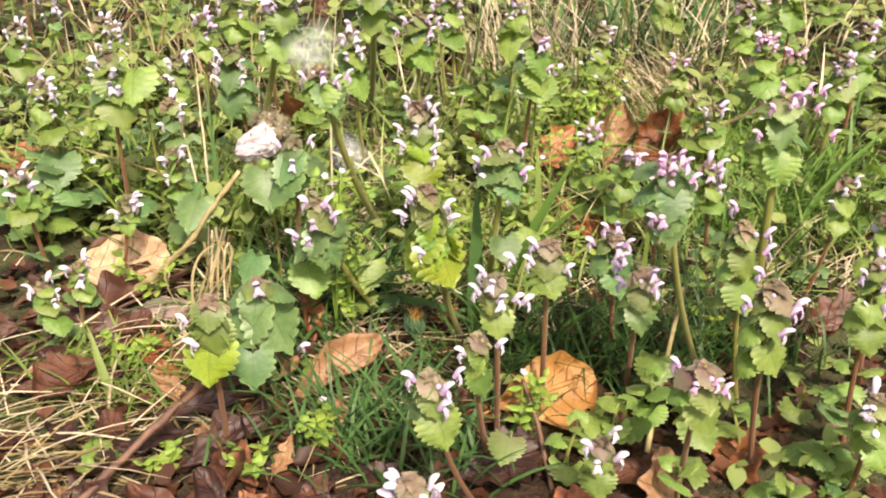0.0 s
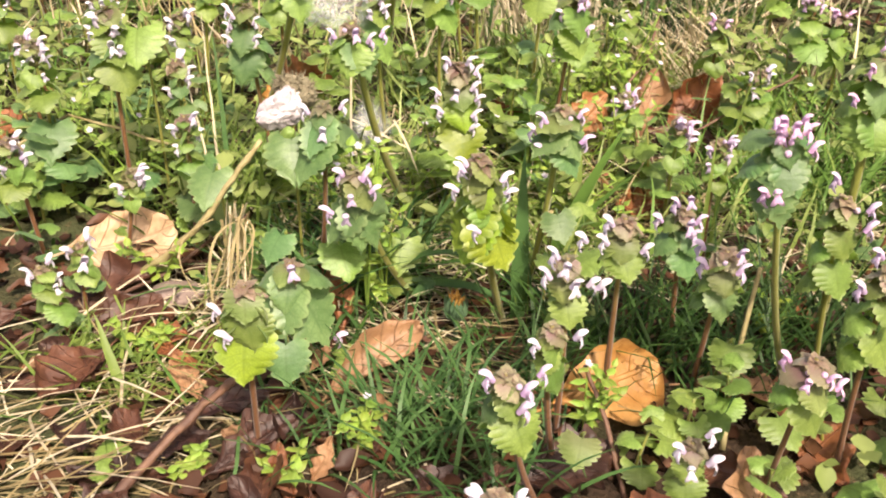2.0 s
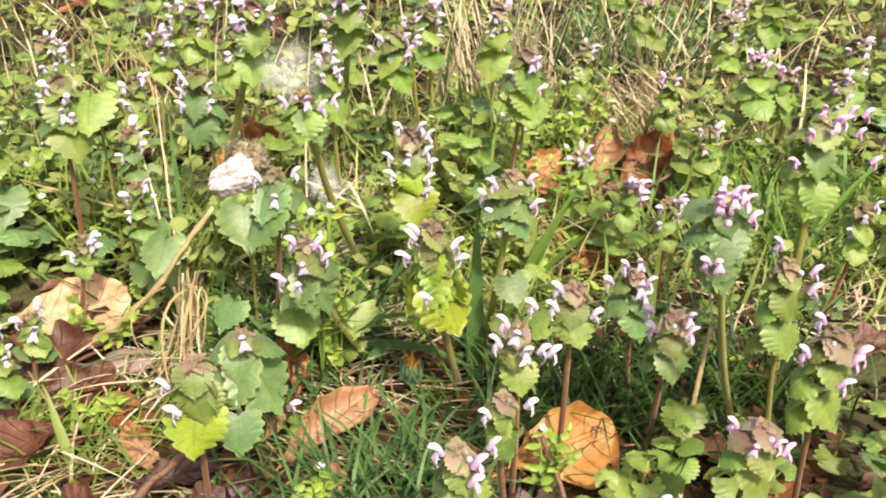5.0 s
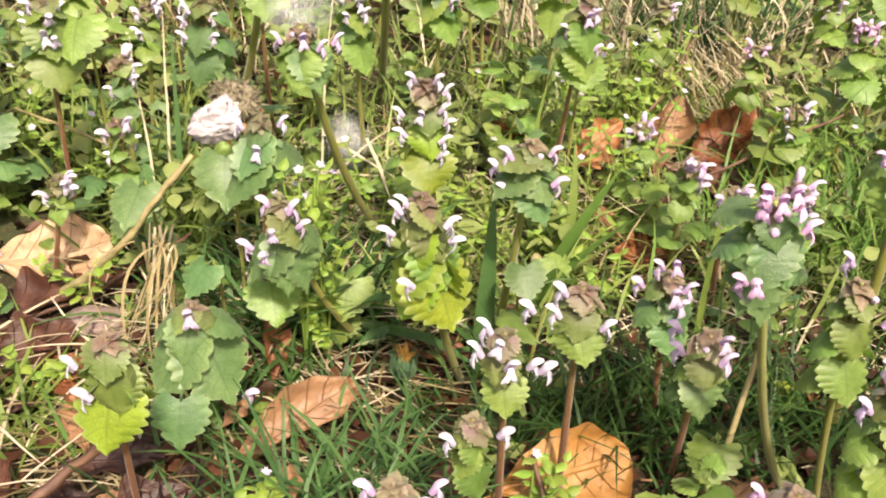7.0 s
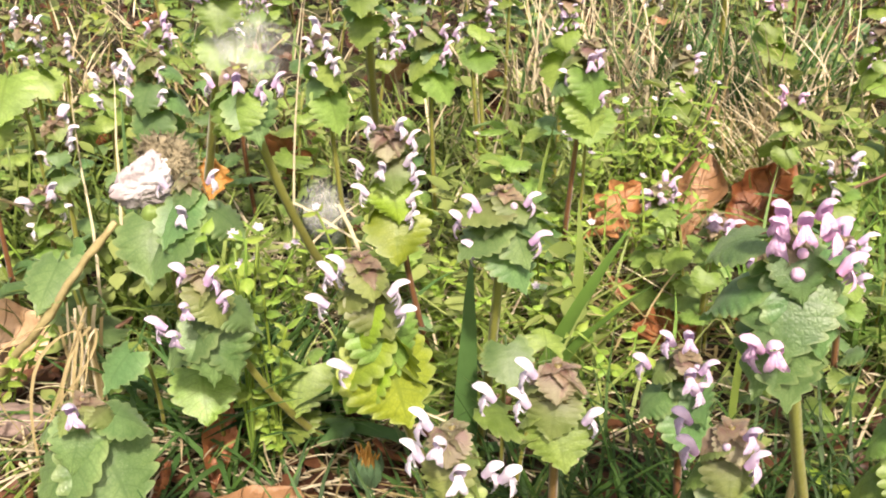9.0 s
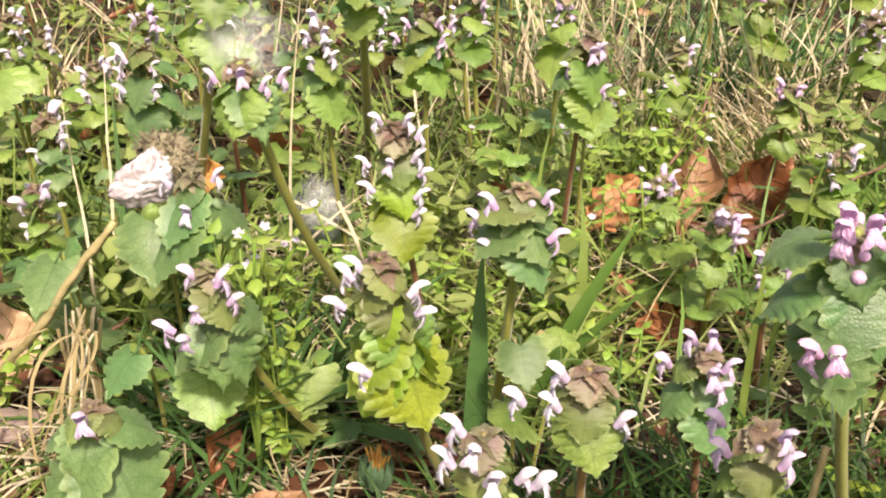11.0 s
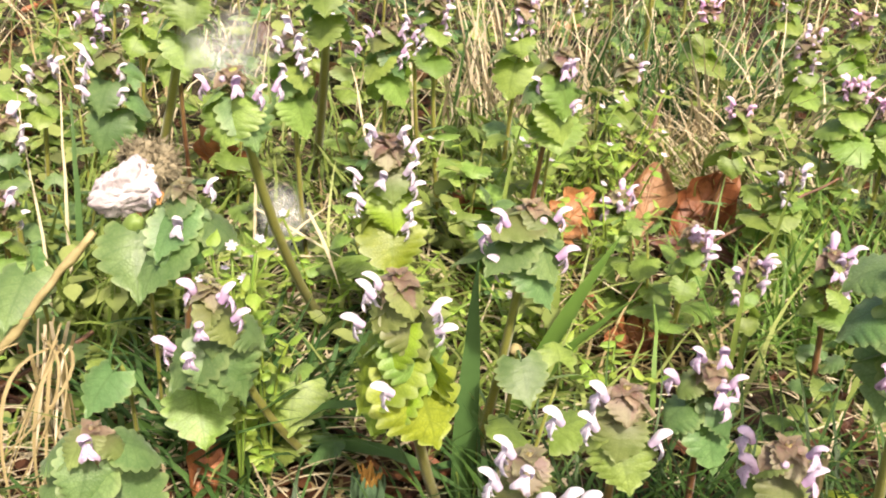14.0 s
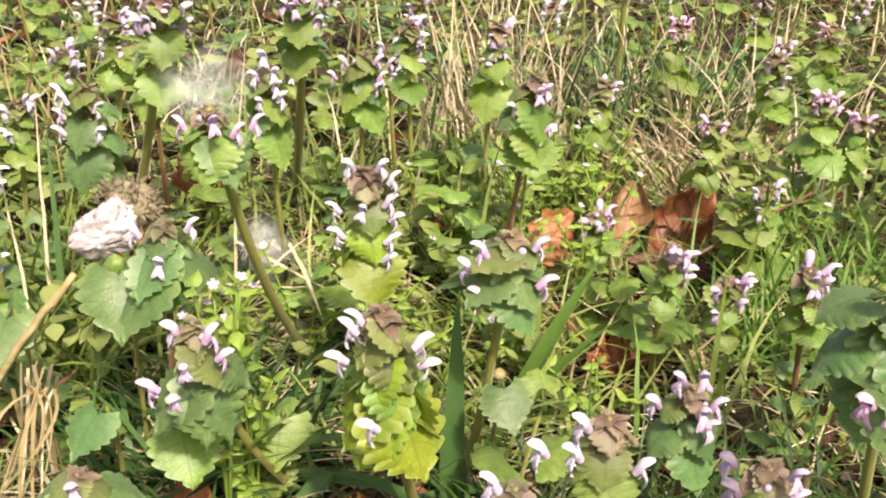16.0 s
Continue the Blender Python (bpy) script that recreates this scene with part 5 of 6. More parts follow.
for k, (x, y, z) in enumerate(((0.052, 0.630, 0.062), (0.074, 0.648, 0.068), (0.112, 0.664, 0.076), (0.038, 0.645, 0.060), (0.095, 0.675, 0.070), (-0.030, 0.545, 0.050))):
    chickweed(x, y, z, 0.024, 20 + k, 2)


# ---- grass and straw ----
def ribbon(h, x, y, length, width, az, lift, sag, r, segs=5, z0=None, fold=0.0):
    """One blade: rises at lift degrees towards az, and sags along its way."""
    p = Vector((x, y, (ground_height(x, y) - 0.001) if z0 is None else z0))
    a = radians(lift)
    d = Vector((math.cos(az), math.sin(az), 0))
    side = Vector((-d.y, d.x, 0))
    twist = r.uniform(-0.5, 0.5)
    verts, step = [], length / segs
    for i in range(segs + 1):
        q = i / segs
        w = width * (1 - q ** 2.2) * (0.75 + 0.5 * min(1, q * 3) * 0.5) + 0.00008
        s = side * math.cos(twist * q) + Vector((0, 0, 1)) * math.sin(twist * q)
        if fold:
            verts += [p - s * w + Vector((0, 0, fold * w)), p.copy(), p + s * w + Vector((0, 0, fold * w))]
        else:
            verts += [p - s * w, p + s * w]
        p = p + (d * math.cos(a) + Vector((0, 0, 1)) * math.sin(a)) * step
        a -= radians(sag) / segs
        if p.z < 0.0015 and a < 0:
            p.z, a = 0.0015, 0.0
        d = (d + side * r.uniform(-0.17, 0.17)).normalized()
        side = Vector((-d.y, d.x, 0))
    h.add(verts, grid_faces(segs + 1, 3 if fold else 2))


def grass_patch(x, y, rx, ry, count, length, width, tone, lift=(45, 85), sag=(20, 90), seed=0, az=None, label="", name="grass", segs=5):
    r = random.Random(seed + 900)
    h = Heap()
    for n in range(count):
        px, py = x + r.gauss(0, 0.5) * rx, y + r.gauss(0, 0.5) * ry
        if py < 0.22 and length > 0.06:
            continue
        turn = r.uniform(0, 6.283) if az is None else radians(az + r.gauss(0, 22))
        ribbon(h, px, py, length * r.uniform(0.45, 1.15), width * r.uniform(0.6, 1.2), turn, r.uniform(*lift), r.uniform(*sag), r, segs)
    ob = new(name, h.mesh(name, M[tone]))
    return tagged(ob, label or "thin green grass blades among the nettles", "grass", kind="stuff")


def spread(x0, x1, y0, y1, count, length, width, tone, lift, sag, seed, label, name, segs=4):
    r = random.Random(seed)
    h = Heap()
    for n in range(count):
        px, py = r.uniform(x0, x1), r.uniform(y0, y1)
        size = r.uniform(0.4, 1.15)
        if open_litter(px, py):
            if r.random() < 0.8:
                continue
            size *= 0.35
        if tone.startswith("straw") and px > 0.0 and py < 0.47 and r.random() < 0.85:
            continue
        if py < 0.46 and r.random() < (0.92 if tone == "grass" and px > 0.03 else 0.55):
            continue
        if py < 0.3:
            size *= 0.4
        ribbon(h, px, py, length * size, width * r.uniform(0.6, 1.25), r.uniform(0, 6.283), r.uniform(*lift), r.uniform(*sag), r, segs)
    ob = new(name, h.mesh(name, M[tone]))
    return tagged(ob, label, "grass", kind="stuff")


# fine green tufts
grass_patch(-0.030, 0.360, 0.050, 0.030, 120, 0.055, 0.0009, "grass_blue", seed=1, lift=(40, 80))
grass_patch(0.005, 0.345, 0.030, 0.025, 70, 0.050, 0.0009, "grass_blue", seed=2, lift=(40, 80))
# the next four take the darker green as painted-in shade from nearby nettles
grass_patch(0.085, 0.425, 0.060, 0.028, 190, 0.060, 0.0007, "grass_shaded", seed=3, lift=(40, 82))
grass_patch(0.150, 0.430, 0.055, 0.032, 150, 0.055, 0.0007, "grass_shaded", seed=4, lift=(40, 82))
grass_patch(0.045, 0.405, 0.045, 0.028, 90, 0.050, 0.0008, "grass_shaded", seed=18, lift=(40, 80))
grass_patch(0.115, 0.395, 0.050, 0.030, 110, 0.050, 0.0008, "grass_shaded", seed=19, lift=(40, 80))
grass_patch(-0.010, 0.375, 0.045, 0.022, 70, 0.050, 0.0009, "grass_blue", seed=20, lift=(35, 75))
grass_patch(-0.075, 0.470, 0.035, 0.025, 130, 0.065, 0.0012, "grass_blue", seed=5, lift=(25, 70))
grass_patch(-0.045, 0.490, 0.030, 0.025, 70, 0.060, 0.0014, "grass_shaded", seed=6, lift=(25, 75))
grass_patch(-0.165, 0.400, 0.030, 0.025, 80, 0.040, 0.0009, "grass_bright", seed=7, lift=(20, 70), label="short yellow-green grass in the litter")
grass_patch(-0.130, 0.415, 0.040, 0.030, 120, 0.035, 0.0007, "grass_bright", seed=8, lift=(15, 60), label="short yellow-green grass in the litter")
grass_patch(0.200, 0.560, 0.060, 0.050, 200, 0.070, 0.0010, "grass", seed=9)
grass_patch(0.250, 0.600, 0.060, 0.060, 140, 0.080, 0.0013, "grass", seed=10)
grass_patch(0.030, 0.500, 0.050, 0.035, 150, 0.050, 0.0008, "grass_bright", seed=11, lift=(10, 65))
grass_patch(0.060, 0.560, 0.060, 0.040, 170, 0.050, 0.0010, "grass_bright", seed=12, lift=(10, 65))
grass_patch(-0.125, 0.545, 0.050, 0.040, 130, 0.070, 0.0012, "grass_bright", seed=13)
grass_patch(0.160, 0.800, 0.080, 0.060, 200, 0.110, 0.0013, "grass_blue", seed=14, lift=(55, 88), sag=(5, 60))
grass_patch(-0.190, 0.620, 0.080, 0.060, 220, 0.060, 0.0010, "grass_bright", seed=15)
grass_patch(0.120, 0.690, 0.130, 0.050, 260, 0.075, 0.0011, "cover", seed=17, label="light yellow-green grass behind the nettles")
grass_patch(0.000, 0.740, 0.150, 0.060, 260, 0.070, 0.0011, "grass_bright", seed=16)
# straw
STRAWS = "tangled dry straw-coloured grass"
grass_patch(-0.215, 0.335, 0.050, 0.040, 40, 0.090, 0.0006, "straw_dull", (0, 35), (0, 90), 21, 10, STRAWS, "straw", 7)
grass_patch(-0.165, 0.365, 0.060, 0.035, 40, 0.075, 0.0006, "straw", (0, 40), (0, 80), 22, None, STRAWS, "straw", 7)
grass_patch(-0.020, 0.405, 0.050, 0.028, 60, 0.060, 0.0006, "straw_dull", (0, 35), (0, 60), 23, -40, STRAWS, "straw", 6)
grass_patch(-0.030, 0.440, 0.050, 0.030, 70, 0.055, 0.0006, "straw_dull", (0, 35), (0, 60), 24, -30, STRAWS, "straw", 6)
grass_patch(0.100, 0.560, 0.040, 0.030, 90, 0.060, 0.0006, "straw_dull", (5, 60), (10, 80), 25, None, STRAWS, "straw", 6)
grass_patch(0.205, 0.780, 0.060, 0.040, 150, 0.125, 0.0010, "straw", (45, 85), (10, 70), 26, None, "clump of pale upright dry grass", "straw", 6)
grass_patch(0.080, 0.800, 0.060, 0.040, 170, 0.120, 0.0009, "straw", (55, 88), (5, 50), 27, None, "clump of pale upright dry grass", "straw", 6)
grass_patch(0.205, 0.690, 0.045, 0.040, 100, 0.110, 0.0008, "straw", (25, 75), (10, 70), 28, 150, "clump of pale dry grass leaning over", "straw", 6)
grass_patch(0.150, 0.720, 0.060, 0.040, 140, 0.080, 0.0007, "straw_dull", (30, 85), (10, 60), 29, None, STRAWS, "straw", 6)
grass_patch(-0.050, 0.585, 0.030, 0.020, 40, 0.045, 0.0010, "straw", (0, 40), (10, 60), 30, 0, STRAWS, "straw", 6)
grass_patch(-0.230, 0.780, 0.150, 0.080, 160, 0.090, 0.0008, "straw_dull", (30, 85), (10, 70), 31, None, STRAWS, "straw", 6)
grass_patch(-0.055, 0.432, 0.040, 0.030, 50, 0.045, 0.0005, "straw", (5, 55), (10, 90), 35, -30, STRAWS, "straw", 7)
grass_patch(-0.085, 0.375, 0.050, 0.030, 55, 0.045, 0.0005, "straw_dull", (5, 50), (10, 100), 36, None, STRAWS, "straw", 7)
grass_patch(-0.055, 0.430, 0.035, 0.025, 70, 0.040, 0.0008, "grass_shaded", (20, 70), (20, 80), 37, None, "thin green grass blades among straw", "grass", 6)
grass_patch(-0.115, 0.455, 0.045, 0.030, 130, 0.060, 0.0006, "straw", (0, 50), (20, 110), 33, None, STRAWS, "straw", 8)
grass_patch(-0.060, 0.480, 0.050, 0.030, 70, 0.055, 0.0005, "straw", (0, 45), (20, 110), 34, None, STRAWS, "straw", 8)
spread(-0.26, 0.26, 0.33, 0.52, 380, 0.024, 0.0005, "straw", (0, 22), (0, 40), 55, "short broken bits of straw on the litter", "straw", 3)
spread(-0.12, 0.26, 0.44, 0.72, 1000, 0.070, 0.0006, "straw", (0, 40), (10, 80), 56, "tangled pale straw between the nettle stems", "straw", 6)
spread(-0.12, 0.28, 0.46, 0.74, 900, 0.060, 0.0009, "grass_light", (15, 70), (20, 90), 57, "pale green grass between the nettle stems", "grass", 5)
spread(-0.7, 0.9, 0.25, 1.7, 2600, 0.055, 0.0008, "straw_dull", (0, 35), (0, 60), 51, "dead grass stalks lying between the plants", "straw")
spread(-0.7, 0.9, 0.25, 1.7, 3000, 0.050, 0.0009, "grass", (20, 80), (20, 90), 52, "thin green grass between the plants", "grass")
spread(-0.6, 0.9, 0.50, 1.7, 2000, 0.060, 0.0010, "grass_bright", (30, 85), (20, 90), 53, "light green grass between the plants", "grass")
spread(-0.6, 0.9, 0.70, 1.8, 1250, 0.085, 0.0010, "straw", (35, 85), (10, 80), 54, "pale dry grass standing between the plants", "straw")


# the meadow goes on round the patch
def meadow(count, length, width, tone, lift, seed, label, name):
    r = random.Random(seed)
    h = Heap()
    for n in range(count):
        x, y = r.gauss(0, 1.3), 0.6 + r.gauss(0, 1.3)
        if -0.72 < x < 0.92 and 0.2 < y < 1.72 or abs(x) < 0.35 and -0.25 < y < 0.3:
            continue
        ribbon(h, x, y, length * r.uniform(0.5, 1.2), width * r.uniform(0.6, 1.3), r.uniform(0, 6.283), r.uniform(*lift), r.uniform(20, 90), r, 4)
    return tagged(new(name, h.mesh(name, M[tone])), label, "grass", kind="stuff")


meadow(7000, 0.085, 0.0022, "grass", (40, 85), 71, "green meadow grass round the nettles", "grass")
meadow(4500, 0.075, 0.0024, "grass_bright", (30, 80), 72, "light green meadow grass round the nettles", "grass")
meadow(3500, 0.090, 0.0014, "straw", (10, 75), 73, "dry straw-coloured grass in the meadow", "straw")


# small ground-cover leaves and crumbled litter
def small_leaf(h, x, y, z, size, az, tilt, r, pointed, tidy=True):
    m = Matrix.Translation((x, y, z)) @ pose(0, 0, 0, 0, 0, az) @ pose(0, 0, 0, tilt, r.uniform(-20, 20))
    verts = []
    ragged = 0.0 if tidy else 0.3
    for i, w in enumerate((0.08, 0.34, 0.40, 0.26, 0.03) if not pointed else (0.05, 0.20, 0.24, 0.14, 0.01)):
        q = i / 4
        for v in (-1, 0, 1):
            verts.append(((v * w * (1 + r.uniform(-1, 1) * ragged * 1.5) + r.uniform(-1, 1) * ragged * 0.2) * size, (q + r.uniform(-1, 1) * ragged * 0.3) * size, (0.08 * abs(v) - 0.22 * q * q + r.uniform(-1, 1) * ragged * 0.5) * size))
    h.add(verts, grid_faces(5, 3), None, m)


def cover(x0, x1, y0, y1, count, tone, size, high, seed, label, name, pointed=0.4, flat=False):
    r = random.Random(seed)
    h = Heap()
    for n in range(count):
        x, y = r.uniform(x0, x1), r.uniform(y0, y1)
        if not flat and (noise.noise((x * 9, y * 9, seed)) < -0.12 or open_litter(x, y)):
            continue
        if seed == 67 and (-0.7 < x < 0.9 and 0.2 < y < 1.7 or abs(x) < 0.3 and -0.2 < y < 0.3):
            continue
        z = ground_height(x, y) + r.random() ** 1.6 * high + 0.002
        for side in (0, 180)[:1 if flat else 2]:
            small_leaf(h, x, y, z, size * r.uniform(0.5, 1.2), r.uniform(0, 360) + side, r.uniform(-25, 45) if not flat else r.uniform(-15, 15), r, r.random() < pointed, not flat)
    ob = new(name, h.mesh(name, M[tone]))
    return tagged(ob, label, "ground cover", kind="stuff")


cover(-0.32, -0.10, 0.47, 0.72, 700, "cover", 0.011, 0.045, 61, "low mat of small green leaves", "ground_cover")
cover(-0.10, 0.34, 0.50, 0.75, 650, "cover", 0.010, 0.030, 62, "low mat of small green leaves", "ground_cover")
cover(-0.7, 0.9, 0.70, 1.75, 3200, "cover", 0.013, 0.060, 63, "low mat of small green leaves", "ground_cover")
cover(-0.005, 0.095, 0.52, 0.65, 170, "cover", 0.012, 0.055, 68, "bright yellow-green small leaves among grass", "ground_cover")
cover(0.16, 0.40, 0.56, 0.84, 520, "cover", 0.014, 0.060, 69, "light green small leaves between the rear nettles", "ground_cover", 0.2)
cover(0.03, 0.26, 0.27, 0.45, 60, "cover", 0.010, 0.018, 64, "small round green leaves close to the soil", "ground_cover", 0.1)
cover(-2.0, 2.2, -1.2, 3.2, 3500, "cover", 0.024, 0.03, 67, "low mat of small green leaves in the meadow", "ground_cover")
cover(-0.75, 0.95, 0.20, 1.75, 4200, "litter", 0.014, 0.004, 65, "crumbled brown leaf litter on the soil", "leaf_litter", 0.5, True)
cover(-0.26, 0.26, 0.24, 0.50, 900, "litter", 0.013, 0.006, 66, "crumbled brown leaf litter on the soil", "leaf_litter", 0.5, True)


# broad grass blades
def broad_blade(x, y, length, width, az, lift, sag, tone, seed, z0=None, label="broad dark green grass blade"):
    h = Heap()
    ribbon(h, x, y, length, width, radians(az), lift, sag, random.Random(seed), 10, z0, 0.45)
    ob = new("broad_grass_blade", h.mesh("broad_grass_blade", M[tone]))
    return tagged(ob, label, "grass blade", "broad grass blades")


broad_blade(0.025, 0.447, 0.088, 0.0044, 80, 82, 10, "grass_blue", 1)
broad_blade(0.042, 0.490, 0.090, 0.0050, 20, 66, 10, "grass", 2)
broad_blade(0.040, 0.490, 0.080, 0.0050, 15, 54, 12, "grass", 3)
broad_blade(0.040, 0.575, 0.100, 0.0013, 75, 78, 20, "grass_bright", 42)
broad_blade(0.066, 0.520, 0.075, 0.0028, 110, 75, 10, "grass_bright", 4)
broad_blade(-0.030, 0.478, 0.075, 0.0042, -55, 38, 60, "grass_blue", 5)
broad_blade(0.118, 0.470, 0.085, 0.0014, 80, 84, 8, "grass_bright", 6)
broad_blade(0.133, 0.500, 0.110, 0.0012, 70, 82, 14, "grass_bright", 7)
broad_blade(-0.125, 0.540, 0.110, 0.0016, 105, 78, 12, "grass_blue", 8)
broad_blade(-0.130, 0.540, 0.120, 0.0007, 112, 72, 12, "straw", 9, None, "pale dry grass stalk leaning among nettles")
broad_blade(-0.128, 0.510, 0.115, 0.0006, 112, 70, 16, "straw", 10, None, "pale dry grass stalk leaning among nettles")
broad_blade(-0.150, 0.385, 0.045, 0.0024, 115, 60, 20, "grass_bright", 11)
broad_blade(0.210, 0.520, 0.130, 0.0022, 40, 50, 25, "grass", 12)
broad_blade(-0.062, 0.560, 0.150, 0.0006, 75, 80, 5, "straw", 13, None, "pale dry grass stalk standing upright")
broad_blade(0.060, 0.470, 0.060, 0.0030, 195, 18, 10, "grass_blue", 14)
broad_blade(0.076, 0.440, 0.060, 0.0036, 215, 25, 20, "grass_blue", 15)

for k, (x, y, z, length, az, lift) in enumerate(((-0.078, 0.560, 0.030, 0.050, -8, 14), (-0.060, 0.568, 0.052, 0.046, -24, -12), (-0.052, 0.556, 0.036, 0.040, 40, 34), (-0.036, 0.550, 0.060, 0.034, -40, -50), (-0.070, 0.552, 0.040, 0.040, 12, -8))):
    broad_blade(x, y, length, 0.0010, az, lift, 14, "straw", 330 + k, z, "bent pale straw caught in a cobweb")
broad_blade(-0.046, 0.454, 0.116, 0.0042, 4, 80, 168, "grass_blue", 31)
broad_blade(-0.034, 0.490, 0.060, 0.0024, 200, 30, 40, "grass_blue", 32)
r = random.Random(87)
for k in range(26):
    broad_blade(-0.045 + r.uniform(-0.02, 0.025), 0.498 + r.uniform(-0.025, 0.02), r.uniform(0.045, 0.085), r.uniform(0.0010, 0.0018), r.uniform(0, 360), r.uniform(35, 75), r.uniform(40, 110), r.choice(("grass_blue", "grass_shaded")), 300 + k, None, "dark blue-green grass blade in a tuft")


r = random.Random(88)
for k in range(16):
    broad_blade(-0.235 + r.uniform(-0.03, 0.05), 0.345 + r.uniform(-0.03, 0.07), r.uniform(0.07, 0.13), r.uniform(0.0003, 0.0006), r.uniform(-30, 70), r.uniform(8, 44), r.uniform(40, 130), "straw" if k % 2 else "straw_dull", 200 + k, None, "long pale dry grass stalk arching over the litter")
for k in range(15):
    broad_blade(-0.225 + r.uniform(-0.05, 0.05), 0.370 + r.uniform(-0.035, 0.045), r.uniform(0.07, 0.12), r.uniform(0.0005, 0.0009), r.uniform(-25, 60), r.uniform(6, 38), r.uniform(30, 120), "straw", 260 + k, None, "long pale dry grass stalk arching over the litter")
for k in range(10):
    broad_blade(-0.03 + r.uniform(-0.04, 0.04), 0.41 + r.uniform(-0.03, 0.04), r.uniform(0.04, 0.07), 0.0004, r.uniform(-70, 10), r.uniform(5, 30), r.uniform(20, 60), "straw", 230 + k, None, "thin pale dry grass stalk lying in the grass")

# ---- dead stalks ----
def stalk(points, radius, tone, label, knots=0):
    pts = [Vector(p) for p in points]
    fine = []
    for i in range(len(pts) - 1):
        for k in range(4):
            fine.append(pts[i].lerp(pts[i + 1], k / 4) + Vector((0, 0, 0.0006 * math.sin(i * 4 + k * 2.1))))
    fine.append(pts[-1])
    n = len(fine)
    rad = [radius * (1 - 0.3 * i / n) * (1.35 if knots and i % knots == knots - 1 else 1) for i in range(n)]
    v, f, u = tube(fine, rad, 7)
    ob = new("dead_stalk", mesh_of("dead_stalk", v, f, M[tone], u))
    return tagged(ob, label, "stalk", "dead stalks")


stalk([(-0.175, 0.474, 0.004), (-0.146, 0.464, 0.026), (-0.125, 0.459, 0.048), (-0.109, 0.463, 0.070), (-0.096, 0.469, 0.086)], 0.0017, "twig", "pale brown dead stalk that carries a crumpled seed head", 5)
stalk([(-0.150, 0.305, 0.004), (-0.128, 0.332, 0.016), (-0.108, 0.352, 0.028), (-0.094, 0.354, 0.040)], 0.0019, "twig_red", "red-brown bare stalk rising from the litter", 4)
stalk([(0.056, 0.326, -0.002), (0.050, 0.350, 0.020), (0.043, 0.368, 0.034)], 0.0012, "twig_red", "thin red-brown bare stalk beside nettles")
stalk([(0.100, 0.352, 0.002), (0.112, 0.385, 0.025), (0.120, 0.400, 0.060)], 0.0014, "twig", "pale dead stalk among nettle stems")
stalk([(-0.280, 0.560, 0.020), (-0.220, 0.575, 0.052), (-0.160, 0.560, 0.040)], 0.0010, "twig", "thin pale stalk lying across the leaves")
stalk([(0.095, 0.640, 0.020), (0.130, 0.668, 0.052), (0.140, 0.690, 0.075)], 0.0011, "twig_red", "thin dark stalk rising past dry leaves")
stalk([(0.130, 0.600, 0.020), (0.180, 0.615, 0.042), (0.215, 0.625, 0.058)], 0.0009, "twig_red", "thin dark stalk among the grass")
stalk([(-0.215, 0.420, 0.004), (-0.150, 0.470, 0.012), (-0.110, 0.500, 0.030)], 0.0012, "twig_red", "brown dead stalk lying on dry leaves")
for k in range(20):
    r = random.Random(700 + k)
    h = Heap()
    ribbon(h, -0.109 + r.gauss(0, 0.004), 0.459 + r.gauss(0, 0.003), r.uniform(0.045, 0.075), r.uniform(0.0004, 0.0010), r.gauss(2.6, 0.9), r.uniform(-88, -64), r.uniform(-45, 24), r, 9, 0.058 + r.uniform(-0.012, 0.003), 0.3)
    ob = new("hanging_straw", h.mesh("hanging_straw", M["straw" if k % 2 else "straw_dull"]))
    tagged(ob, "pale dry straw hanging from a dead stalk", "straw", "straws on the dead stalk")
for k in range(9):
    r = random.Random(760 + k)
    start = Vector((-0.110 + r.gauss(0, 0.005), 0.457, 0.058 + r.uniform(-0.008, 0.002)))
    crest = start + Vector((r.gauss(-0.003, 0.014), r.uniform(-0.030, -0.006), r.uniform(-0.006, 0.012)))
    foot = Vector((-0.112 + r.gauss(0, 0.013), r.uniform(0.418, 0.440), 0.004))
    wide = r.uniform(0.0003, 0.0009)
    h = Heap()
    verts = []
    for i in range(11):
        at = bezier(start, crest, foot, i / 10)
        half = wide * (1 - 0.55 * (i / 10) ** 2)
        verts += [at + Vector((side * half, 0, -0.0004 * abs(side))) for side in (-1, 0, 1)]
    h.add(verts, grid_faces(11, 3))
    ob = new("hanging_straw", h.mesh("hanging_straw", M["straw" if k == 4 else "straw_dull"]))
    tagged(ob, "tan dry straw bent over a dead stalk", "straw", "straws on the dead stalk")


